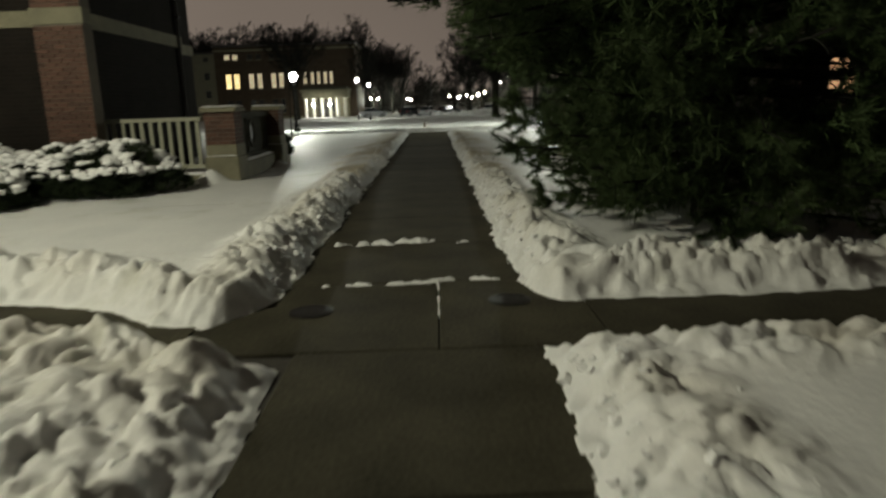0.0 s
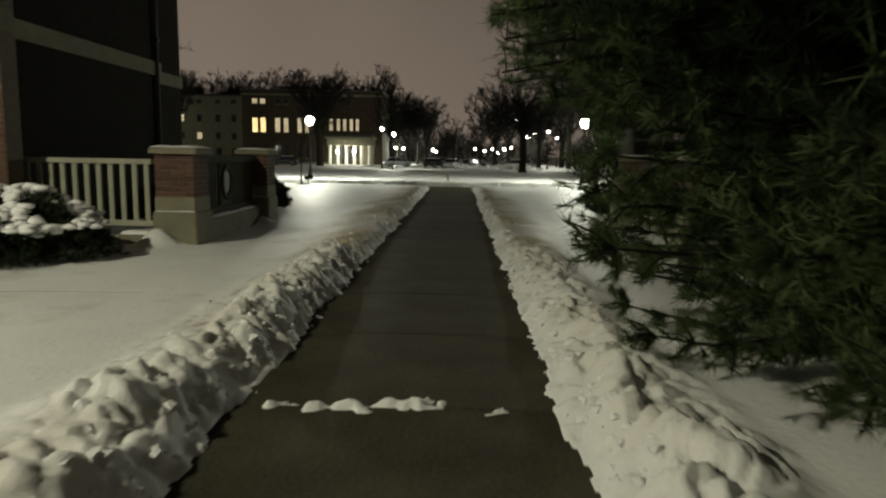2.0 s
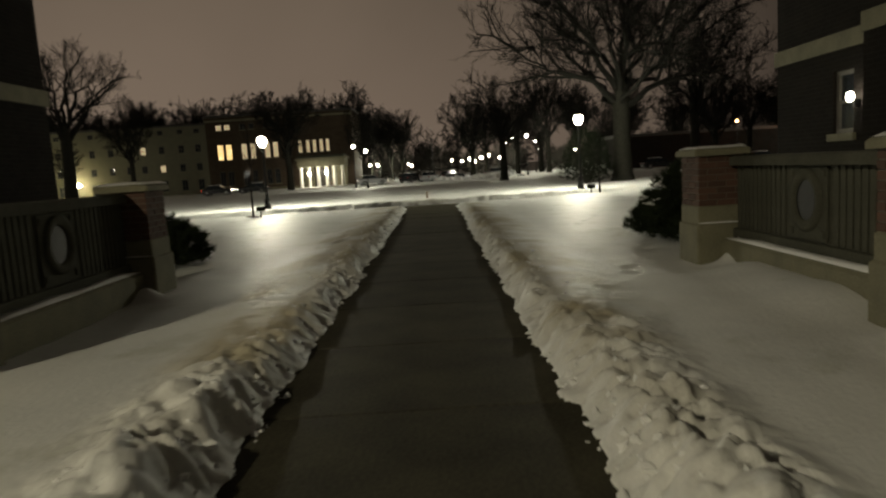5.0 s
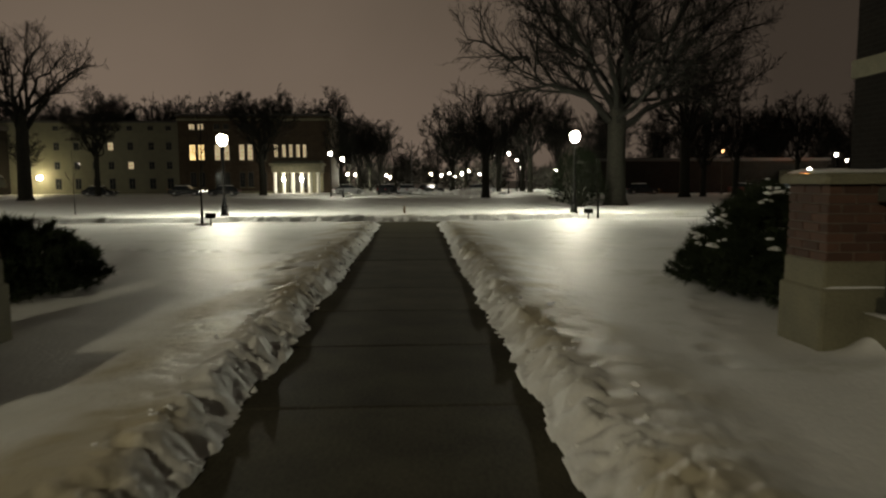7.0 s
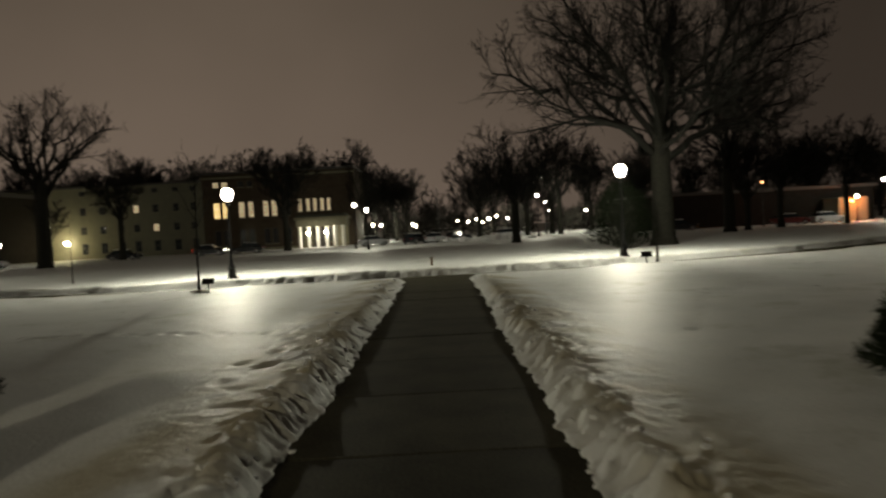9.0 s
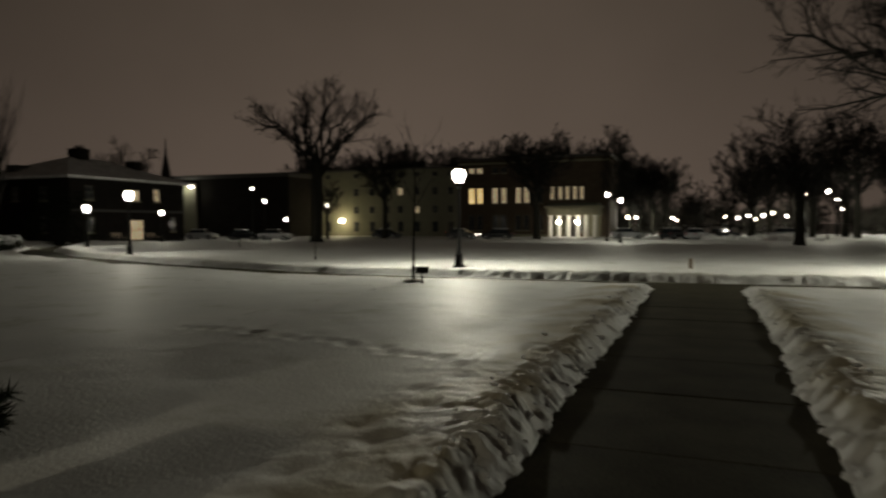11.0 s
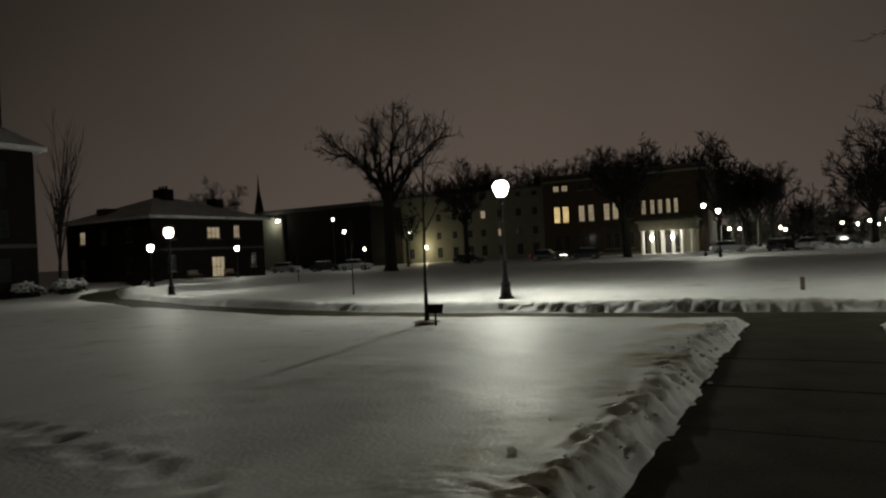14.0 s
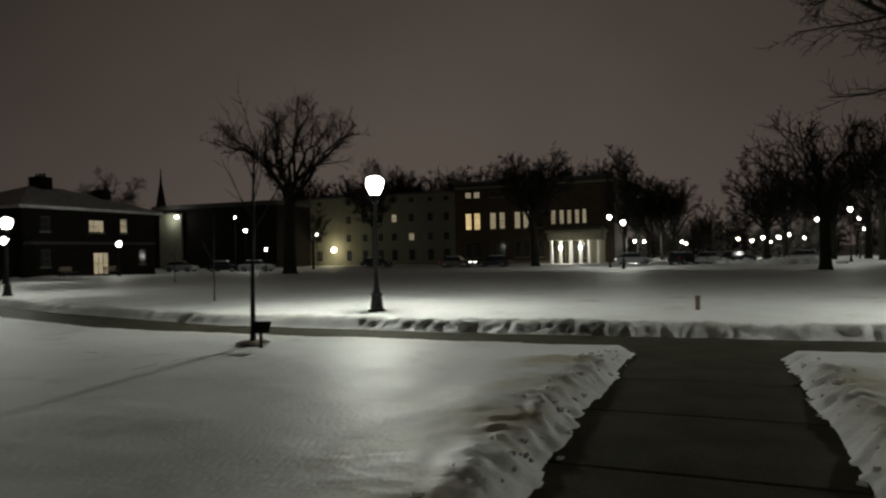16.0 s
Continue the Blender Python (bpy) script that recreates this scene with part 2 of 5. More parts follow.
# ---- mesh helpers ----
class Build:
    """Collects vertices and faces of one mesh."""

    def __init__(self):
        self.v, self.f, self.weld = [], [], False

    def box(self, x0, x1, y0, y1, z0, z1, c=0.0):
        """A box with its upright and upper edges chamfered by c."""
        k = len(self.v)
        if c <= 0:
            self.v += [(x, y, z) for z in (z0, z1) for x, y in ((x0, y0), (x1, y0), (x1, y1), (x0, y1))]
            self.f += [tuple(k + i for i in q) for q in ((3, 2, 1, 0), (4, 5, 6, 7), (0, 1, 5, 4), (1, 2, 6, 5), (2, 3, 7, 6), (3, 0, 4, 7))]
            return self
        ring = [(x0 + c, y0), (x1 - c, y0), (x1, y0 + c), (x1, y1 - c), (x1 - c, y1), (x0 + c, y1), (x0, y1 - c), (x0, y0 + c)]
        xm, ym = (x0 + x1) / 2, (y0 + y1) / 2
        for z, s in ((z0, 0), (z1 - c, 0), (z1, c)):
            self.v += [(x - math.copysign(s, x - xm), y - math.copysign(s, y - ym), z) for x, y in ring]
        for lv in range(2):
            for i in range(8):
                a, b2 = k + lv * 8 + i, k + lv * 8 + (i + 1) % 8
                self.f.append((a, b2, b2 + 8, a + 8))
        self.f.append(tuple(k + 16 + i for i in range(8)))
        self.f.append(tuple(k + 7 - i for i in range(8)))
        return self

    def lathe(self, x, y, rings, n=12):
        """Rings of (z, radius) round an upright axis."""
        k = len(self.v)
        for z, r in rings:
            self.v += [(x + r * math.cos(2 * math.pi * i / n), y + r * math.sin(2 * math.pi * i / n), z) for i in range(n)]
        for j in range(len(rings) - 1):
            for i in range(n):
                a, b2 = k + j * n + i, k + j * n + (i + 1) % n
                self.f.append((a, b2, b2 + n, a + n))
        self.f.append(tuple(k + n - 1 - i for i in range(n)))
        e = k + (len(rings) - 1) * n
        self.f.append(tuple(e + i for i in range(n)))
        return self

    def tube(self, pts, radii, n=6):
        k = len(self.v)
        for j, p in enumerate(pts):
            d = (pts[min(j + 1, len(pts) - 1)] - pts[max(j - 1, 0)])
            d = d.normalized() if d.length > 1e-6 else Vector((0, 0, 1))
            a = d.orthogonal().normalized()
            b2 = d.cross(a)
            for i in range(n):
                t = 2 * math.pi * i / n
                q = p + (a * math.cos(t) + b2 * math.sin(t)) * radii[j]
                self.v.append((q.x, q.y, q.z))
        for j in range(len(pts) - 1):
            for i in range(n):
                s, e = k + j * n + i, k + j * n + (i + 1) % n
                self.f.append((s, e, e + n, s + n))
        return self

    def blob(self, c, r, rng, squash=1.0, rough=0.3):
        """A small uneven lump of twelve corners."""
        k = len(self.v)
        g = (1 + 5 ** 0.5) / 2
        for x, y, z in ((-1, g, 0), (1, g, 0), (-1, -g, 0), (1, -g, 0), (0, -1, g), (0, 1, g), (0, -1, -g), (0, 1, -g), (g, 0, -1), (g, 0, 1), (-g, 0, -1), (-g, 0, 1)):
            s = r / 1.9 * (1 + rng.uniform(-rough, rough))
            self.v.append((c[0] + x * s, c[1] + y * s, c[2] + z * s * squash))
        self.f += [tuple(k + i for i in q) for q in ((0, 11, 5), (0, 5, 1), (0, 1, 7), (0, 7, 10), (0, 10, 11), (1, 5, 9), (5, 11, 4), (11, 10, 2), (10, 7, 6), (7, 1, 8),
                                                     (3, 9, 4), (3, 4, 2), (3, 2, 6), (3, 6, 8), (3, 8, 9), (4, 9, 5), (2, 4, 11), (6, 2, 10), (8, 6, 7), (9, 8, 1))]
        return self

    def mesh(self, name, mat, smooth=False):
        if self.weld:
            # join touching cells and drop the faces inside the joint
            index, fresh, remap = {}, [], []
            for p in self.v:
                key = tuple(round(c, 4) for c in p)
                if key not in index:
                    index[key] = len(fresh)
                    fresh.append(p)
                remap.append(index[key])
            count = {}
            for f in self.f:
                key = frozenset(remap[i] for i in f)
                count[key] = count.get(key, 0) + 1
            self.f = [tuple(remap[i] for i in f) for f in self.f if count[frozenset(remap[i] for i in f)] == 1]
            self.v = fresh
        me = bpy.data.meshes.new(name)
        me.from_pydata(self.v, [], self.f)
        me.materials.append(mat)
        if smooth:
            me.shade_smooth()
        me.update()
        return me


def part(name, b, mat, parent=None, label="", smooth=False):
    ob = new(name, b if isinstance(b, bpy.types.Mesh) else b.mesh(name, mat, smooth))
    ob.parent = parent
    return tagged(ob, label)


def thing(name, label, category, place=(0, 0, 0), turn=0, group="", kind=""):
    ob = new(name)
    ob.empty_display_size = 0.2
    ob.matrix_basis = pose(*place, 0, 0, turn)
    return tagged(ob, label, category, group, kind)


def wall_cells(b, axis, at, thick, u0, u1, z0, z1, holes):
    """A wall of boxes with openings through it: along x ('x') or along y ('y')."""
    us = sorted({u0, u1, *[h[0] for h in holes], *[h[1] for h in holes]})
    zs = sorted({z0, z1, *[h[2] for h in holes], *[h[3] for h in holes]})
    for i in range(len(us) - 1):
        for j in range(len(zs) - 1):
            um, zm = (us[i] + us[i + 1]) / 2, (zs[j] + zs[j + 1]) / 2
            if any(h[0] < um < h[1] and h[2] < zm < h[3] for h in holes):
                continue
            if axis == "x":
                b.box(us[i], us[i + 1], at, at + thick, zs[j], zs[j + 1])
            else:
                b.box(at, at + thick, us[i], us[i + 1], zs[j], zs[j + 1])
    b.weld = True
    return b


def window(parent, axis, at, u0, u1, z0, z1, depth, pane_mat, bars=(1, 2), label="", frame_mat=None, sill_mat=None):
    """A sash window in its opening: frame with bars and a sill, and the pane behind. depth > 0 goes into the wall."""
    w = 0.07
    fb, pb = Build(), Build()

    def put(b, a0, a1, c0, c1, d0, d1):
        lo, hi = sorted((at + d0, at + d1))
        if axis == "x":
            b.box(a0, a1, lo, hi, c0, c1)
        else:
            b.box(lo, hi, a0, a1, c0, c1)
    s = math.copysign(1, depth)
    d0, d1 = s * 0.06, s * 0.14
    nu, nz = bars[0] + 1, bars[1] + 1
    cu, cz = (u1 - u0 - 2 * w + 0.04) / nu, (z1 - z0 - 2 * w + 0.04) / nz
    panes = [(u0 + w + i * cu, u0 + w + (i + 1) * cu - 0.04, z0 + w + j * cz, z0 + w + (j + 1) * cz - 0.04) for i in range(nu) for j in range(nz)]
    wall_cells(fb, axis, at + min(d0, d1), abs(d1 - d0), u0, u1, z0, z1, panes)
    put(pb, u0 + w * 0.5, u1 - w * 0.5, z0 + w * 0.5, z1 - w * 0.5, s * 0.105, s * 0.115)
    wob = part("window", fb, frame_mat or SASH, parent, label)
    part("pane", pb, pane_mat, wob)
    sb = Build()
    put(sb, u0 - 0.08, u1 + 0.08, z0 - 0.12, z0 - 0.002, -s * 0.06, s * 0.1)
    part("sill", sb, sill_mat or STONE, wob)
    return wob


# ---- ground: one sheet of snow with the ploughed paths sunk into it ----
def lattice(ix, iy, seed):
    h = (ix.astype(np.int64) * 374761393 + iy.astype(np.int64) * 668265263 + seed * 974634777) & 0x7FFFFFFF
    h = ((h ^ (h >> 13)) * 1274126177) & 0x7FFFFFFF
    return ((h ^ (h >> 16)) & 0xFFFF) / 32767.5 - 1


def noise2(x, y, seed=0):
    ix, iy = np.floor(x), np.floor(y)
    fx, fy = x - ix, y - iy
    fx, fy = fx * fx * (3 - 2 * fx), fy * fy * (3 - 2 * fy)
    a, b2 = lattice(ix, iy, seed), lattice(ix + 1, iy, seed)
    c, d = lattice(ix, iy + 1, seed), lattice(ix + 1, iy + 1, seed)
    return (a * (1 - fx) + b2 * fx) * (1 - fy) + (c * (1 - fx) + d * fx) * fy


def fbm(x, y, freq, octaves, seed=0):
    s, amp = 0, 1
    for o in range(octaves):
        s = s + amp * noise2(x * freq + 17.3 * o, y * freq - 9.1 * o, seed + o)
        freq, amp = freq * 2.03, amp * 0.52
    return s


def clods(x, y, freq, seed):
    """Rounded clods of uneven height, packed side by side."""
    gx, gy = x * freq, y * freq
    ix, iy = np.floor(gx), np.floor(gy)
    best = np.zeros(np.shape(x))
    for ox in (-1, 0, 1):
        for oy in (-1, 0, 1):
            cx, cy = ix + ox, iy + oy
            px, py = cx + 0.5 + 0.45 * lattice(cx, cy, seed), cy + 0.5 + 0.45 * lattice(cx, cy, seed + 1)
            size, tall = 0.72 + 0.25 * lattice(cx, cy, seed + 2), 0.62 + 0.38 * lattice(cx, cy, seed + 3)
            best = np.maximum(best, tall * np.sqrt(np.clip(1 - ((gx - px) ** 2 + (gy - py) ** 2) / size ** 2, 0, 1)))
    return best


def step(a, b2, x):
    t = np.clip((x - a) / (b2 - a), 0, 1)
    return t * t * (3 - 2 * t)


FAR_PATH = [(-62, 70), (-47, 55.5), (-36, 44.4), (-29, 39.8), (-24.3, 38.0), (-19.5, 36.0), (-15, 34.7), (-10, 33.55), (-5, 33.4), (0, 33.6), (6, 34.0),
            (12, 35.9), (18, 39.2), (26, 45), (40, 58)]


def far_path_distance(x, y):
    best = np.full(np.shape(x), 1e9)
    for (ax, ay), (bx, by) in zip(FAR_PATH, FAR_PATH[1:]):
        dx, dy = bx - ax, by - ay
        t = np.clip(((x - ax) * dx + (y - ay) * dy) / (dx * dx + dy * dy), 0, 1)
        best = np.minimum(best, np.hypot(x - ax - t * dx, y - ay - t * dy))
    return best


def far_path_y(x):
    return np.interp(x, [p[0] for p in FAR_PATH], [p[1] for p in FAR_PATH])


def path_distance(x, y):
    """Metres outside the cleared paths; negative on them."""
    near = step(3.4, 3.7, y)
    left, right = -0.74 - 0.34 * near, 0.73 + 0.03 * near
    d = np.maximum(np.maximum(left - x, x - right), np.maximum(y - 33.6, -12 - y))
    far_right = np.interp(x, [0.74, 0.9, 1.05, 8], [5.1, 4.65, 4.47, 4.62])
    d = np.minimum(d, np.maximum(np.maximum(3.56 - y, y - far_right), -x))
    edge_near = np.interp(x, [-3.2, -2.69, -1.84, -1.4, -1.05, -0.74], [4.03, 4.03, 4.03, 3.63, 3.46, 3.38])
    edge_far = np.interp(x, [-3.2, -2.3, -1.86, -1.43, -1.2, -1.03], [4.88, 4.55, 4.2, 4.05, 4.42, 4.9])
    d = np.minimum(d, np.maximum(np.maximum(edge_near - y, y - edge_far), x))
    return np.minimum(d, far_path_distance(x, y) - 0.92)


step_rng = random.Random(19)
PRINTS = [(-1.95 + 0.12 * (-1) ** i - 0.01 * i + step_rng.uniform(-0.06, 0.06), 19.2 + 0.48 * i + step_rng.uniform(-0.1, 0.1)) for i in range(8)] + \
         [(-6.2 + 0.28 * i + step_rng.uniform(-0.15, 0.15), 23.75 - 0.05 * i + step_rng.uniform(-0.12, 0.12)) for i in range(14)] + \
         [(2.25 + 0.18 * i + step_rng.uniform(-0.12, 0.12), 15.2 + 0.45 * i + step_rng.uniform(-0.12, 0.12)) for i in range(10)] + \
         [(2.9 + 0.25 * i, 21.5 + 0.6 * i + step_rng.uniform(-0.12, 0.12)) for i in range(8)]


def terrain(y):
    return -0.6 * step(50, 95, y)


def snow_height(x, y, fine=True, dirt=False):
    d = path_distance(x, y)
    d = d + 0.05 * noise2(x * 1.7, y * 1.7, 3) + 0.028 * noise2(x * 5.5, y * 5.5, 4) + (0.022 * noise2(x * 13, y * 13, 5) if fine else 0)
    lawn = 0.12 + 0.025 * fbm(x, y, 0.35, 3, 11) + 0.006 * fbm(x, y, 2.2, 2, 13)
    lawn = lawn + 0.09 * np.exp(-((x + 2.2) / 2.6) ** 2) * step(4.6, 5.6, y) * (1 - step(10.5, 14, y))
    far_side = y > far_path_y(x)
    around_far = far_path_distance(x, y) < 2.5
    amp = np.where(x < 0, 0.085, 0.095 - 0.02 * step(10, 20, y))
    amp = np.where((y < 3.6) & (x < 0), 0.09 * step(0.0, 0.5, d) + 0.03, amp)
    amp = np.where((y < 3.6) & (x > 0), 0.075, amp)
    amp = np.where((y > 4.4) & (y < 6.4) & (x < -1.2), 0.11, amp)
    amp = np.where((y > 4.4) & (y < 6.0) & (x > 1.0), 0.13, amp)
    amp = np.where(around_far, np.where(far_side, 0.10, 0.02), amp)
    wide = np.where((y < 3.6) & (x < 0), 1.9, 0.95 + np.where(x < 0, 0.65, 0.45) * step(10, 16, y) * (1 - around_far))
    rise = 0.44 - 0.08 * step(6, 10, y)
    hump = step(0.0, rise, d) * (1 - step(0.40 * wide, wide, d))
    u = x + 0.13 * noise2(x * 2.1, y * 2.1, 61) + 0.04 * noise2(x * 7.3, y * 7.3, 63)
    v = y + 0.13 * noise2(x * 2.1, y * 2.1, 62) + 0.04 * noise2(x * 7.3, y * 7.3, 64)
    near_clods = 0.45 * fbm(x, y, 2.3, 2, 21) + 0.85 * clods(u, v, 3.6, 31) + 0.75 * clods(u, v, 7.5, 35) + (0.45 * clods(u, v, 16, 41) if fine else 0) - 0.75
    slabs = 0.35 * fbm(x, y, 1.6, 2, 23) + 0.5 * clods(u, v, 3.1, 91) + 0.55 * clods(u, v, 6.4, 95) + 0.4 * clods(u, v, 11, 99) - 0.62
    calm = step(10, 15, y) * (1 - step(31, 32, y))
    calm = calm * step(0.12, 0.5, d)
    lumps = near_clods * (1 - calm) + 0.22 * slabs * calm
    lumps = np.where(around_far, 0.28 * lumps, lumps)
    h = lawn * step(-0.03, rise * 0.72, d + 0.035 * noise2(u * 8 + v * 3, v * 8 - u * 3, 71)) + hump * amp * np.clip(0.8 + 1.15 * lumps, 0.2, 2.1)
    face = step(0.02, 0.10, d) * (1 - step(0.34, 0.60, d)) * (1 - around_far)
    h = h + 0.055 * face * (clods(u, v, 6.5, 111) + 0.5 * clods(u, v, 13, 115) - 0.72)
    for px, py in PRINTS:
        q = (x - px) ** 2 + ((y - py) * 0.75) ** 2
        h = h - 0.022 * np.exp(-q / 0.008) + 0.004 * np.exp(-((np.sqrt(q) - 0.17) / 0.05) ** 2)
    for px, py, r, a in ((-3.92, 12.02, 0.22, 0.24), (3.55, 15.3, 0.2, 0.34), (3.3, 11.7, 0.3, 0.2), (-3.5, 15.55, 0.16, 0.14), (-5.2, 11.7, 0.6, 0.1), (3.3, 14.6, 0.45, 0.12), (3.3, 13.9, 0.5, 0.12), (3.3, 13.1, 0.5, 0.14)):
        h = h + a * np.exp(-((x - px) ** 2 + (y - py) ** 2) / (r * r))
    # snow left lying along two slab joints
    bare = np.full(np.shape(x), -0.05)
    for yj, wj, aj, seed in ((6.72, 0.10, 0.045, 51), (5.12, 0.035, 0.026, 52)):
        yc = yj + 0.06 * noise2(x * 3, x * 0, seed) + 0.05 * x
        keep_snow = np.clip(0.8 + 1.0 * noise2(x * 2.4, y * 5, seed + 3) + 0.8 * noise2(x * 9, y * 14, seed + 7) + 0.5 * noise2(x * 23, y * 23, seed + 9), 0, 1.4) * (x > -0.95) * (x < 0.66)
        bare = np.maximum(bare, np.where(keep_snow > 0, -0.035 + np.exp(-((y - yc) / wj) ** 2) * keep_snow * (aj + 0.02), -0.05))
    thread = np.exp(-((x - 0.138) / 0.022) ** 2) * np.clip(0.9 + 0.8 * noise2(x * 4, y * 6, 58), 0, 1) * (y > 4.25) * (y < 5.12)
    bare = np.maximum(bare, -0.035 + 0.05 * thread)
    h = np.where(d < 0, bare, h)
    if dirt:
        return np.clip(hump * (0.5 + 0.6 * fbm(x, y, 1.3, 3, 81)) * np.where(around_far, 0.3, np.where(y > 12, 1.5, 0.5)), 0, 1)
    return h + terrain(y)


def sheet():
    verts, faces, soil, n = [], [], [], 0

    def patch(xs, ys, keep, fine, halved=False):
        nonlocal n
        gx, gy = np.meshgrid(xs, ys)
        gz = snow_height(gx, gy, fine)
        if halved:
            # the rim follows the coarser neighbour
            for rim in (gz[:, 0], gz[:, -1], gz[0], gz[-1]):
                rim[1::2] = (rim[:-1:2] + rim[2::2]) / 2
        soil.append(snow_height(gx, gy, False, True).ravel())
        cx, cy = (xs[:-1] + xs[1:]) / 2, (ys[:-1] + ys[1:]) / 2
        mx, my = np.meshgrid(cx, cy)
        jj, ii = np.nonzero(keep(mx, my))
        w = len(xs)
        a = n + jj * w + ii
        verts.append(np.stack([gx.ravel(), gy.ravel(), gz.ravel()], 1))
        faces.append(np.stack([a, a + 1, a + w + 1, a + w], 1))
        n += gx.size
    inner = lambda x, y: (abs(x) < 6.5) & (y > -3) & (y < 36)
    strip = lambda x, y: (x > -40) & (x < 30) & (y > 30) & (y < 50) & ~inner(x, y)
    block = lambda x, y: (abs(x) < 80) & (y > -12) & (y < 130)
    close = lambda x, y: (abs(x) < 4.0) & (y > 0.8) & (y < 8.8)
    patch(np.linspace(-4, 4, 349), np.linspace(0.8, 8.8, 349), lambda x, y: x == x, True)
    cell = 13 / 286
    ex, ey = (-6.5 + 86 * cell, -6.5 + 194 * cell), (-3 + 259 * cell, -3 + 594 * cell)
    edge = lambda x, y: (x > ex[0]) & (x < ex[1]) & (y > ey[0]) & (y < ey[1])
    patch(np.linspace(*ex, 217), np.linspace(*ey, 671), lambda x, y: x == x, True, True)
    patch(np.linspace(-6.5, 6.5, 287), np.linspace(-3, 36, 859), lambda x, y: ~(close(x, y) | edge(x, y)), True)
    patch(np.linspace(-40, 30, 876), np.linspace(30, 50, 251), strip, False)
    patch(np.linspace(-80, 80, 321), np.linspace(-12, 130, 285), lambda x, y: ~(inner(x, y) | strip(x, y)), False)
    far = np.array([-3000, -1200, -500, -220, -120, -80, -40, 0, 40, 80, 120, 220, 500, 1200, 3000.0])
    fary = np.array([-1500, -500, -150, -50, -12, 30, 80, 130, 180, 260, 500, 1200, 3000.0])
    patch(far, fary, lambda x, y: ~block(x, y), False)
    v, f = np.concatenate(verts), np.concatenate(faces)
    me = bpy.data.meshes.new("ground")
    me.vertices.add(len(v))
    me.vertices.foreach_set("co", v.ravel())
    me.loops.add(f.size)
    me.loops.foreach_set("vertex_index", f.ravel())
    me.polygons.add(len(f))
    me.polygons.foreach_set("loop_start", np.arange(0, f.size, 4))
    me.polygons.foreach_set("loop_total", np.full(len(f), 4))
    me.update(calc_edges=True)
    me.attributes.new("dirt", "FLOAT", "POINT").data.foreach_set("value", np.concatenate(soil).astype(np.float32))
    me.shade_smooth()
    me.materials.append(SNOW)
    return me


ground = tagged(new("ground", sheet()), "snow covered lawns with ploughed banks along the paths", "ground", kind="structure")


def ground_at(x, y):
    return float(snow_height(np.array([float(x)]), np.array([float(y)]), False)[0])


# paths: concrete slabs on a bed
pavement = tagged(part("pavement", Build().box(-1.5, 1.2, -12, 32.3, -0.3, -0.030), JOINT), "dark wet concrete footpath of cast slabs", "footpath", kind="structure")
bed = Build()
for i, (px, py) in enumerate(FAR_PATH):
    (ax, ay), (bx, by) = FAR_PATH[max(i - 1, 0)], FAR_PATH[min(i + 1, len(FAR_PATH) - 1)]
    d = Vector((bx - ax, by - ay)).normalized() * 1.3
    z = float(terrain(np.array(py))) - 0.006
    bed.v += [(px - d.y, py + d.x, z), (px + d.y, py - d.x, z), (px - d.y, py + d.x, z - 0.2), (px + d.y, py - d.x, z - 0.2)]
    if i:
        k = 4 * i
        bed.f += [(k - 4, k - 3, k + 1, k), (k - 2, k - 4, k, k + 2), (k - 3, k - 1, k + 3, k + 1)]
cross_path = tagged(part("cross_pavement", bed, CONCRETE), "dark wet curving footpath across the quad", "footpath", kind="structure")
side = Build().box(-70, -1.51, 3.3, 5.8, -0.2, 0)
tagged(part("side_pavement", side, CONCRETE), "dark wet side footpath crossing the main path", "footpath", kind="structure")
tagged(part("side_pavement", Build().box(1.21, 70, 3.3, 5.2, -0.2, 0), CONCRETE), "dark wet side footpath beside the pine", "footpath", kind="structure")

# ---- light and exposure belong to the top of the file; lamps are placed with their posts below ----


def lamp_post(name, x, y, height, watts, color, glass_mat, label, group="lamps round the quad", big=1.0):
    z = ground_at(x, y)
    post = thing(name, label, "street lamp", (x, y, z - 0.03), 0, group)
    part("base", Build().lathe(0, 0, [(0, 0.2), (0.06, 0.2), (0.09, 0.15), (0.35, 0.12), (0.42, 0.14), (0.47, 0.09), (0.7, 0.065)], 12), LAMP_IRON, post)
    part("pole", Build().lathe(0, 0, [(0.68, 0.06), (1.2, 0.055), (height - 0.42, 0.04)], 10), LAMP_IRON, post)
    part("collar", Build().lathe(0, 0, [(height - 0.45, 0.045), (height - 0.40, 0.09), (height - 0.34, 0.1), (height - 0.27, 0.075), (height - 0.24, 0.12)], 12), LAMP_IRON, post)
    r = 0.2 * big
    globe = part("globe", Build().lathe(0, 0, [(height - 0.24, r * 0.5), (height - 0.17, r * 0.72), (height - 0.08, r * 0.92), (height, r), (height + r * 0.45, r * 0.97), (height + r * 0.75, r * 0.8), (height + r * 0.92, r * 0.5)], 18), glass_mat, post, "glowing white acorn-shaped glass", True)
    globe.visible_shadow = False
    part("cap", Build().lathe(0, 0, [(height + r * 0.9, r * 0.55), (height + r * 0.98, r * 0.3), (height + r * 1.1, 0.03), (height + r * 1.3, 0.012)], 12), LAMP_IRON, post)
    if watts and group:
        # unseen disc added inside the globe to keep its light off the trees
        part("light_block", Build().lathe(0, 0, [(height + 0.02, r * 0.82), (height + 0.03, r * 0.84), (height + 0.05, r * 0.5)], 14), LAMP_IRON, post, "unseen dark disc added to block upward light")
    if watts:
        point_lamp("lamp_light", (x, y, z + height - 0.05), watts, color, 0.12)
    return post


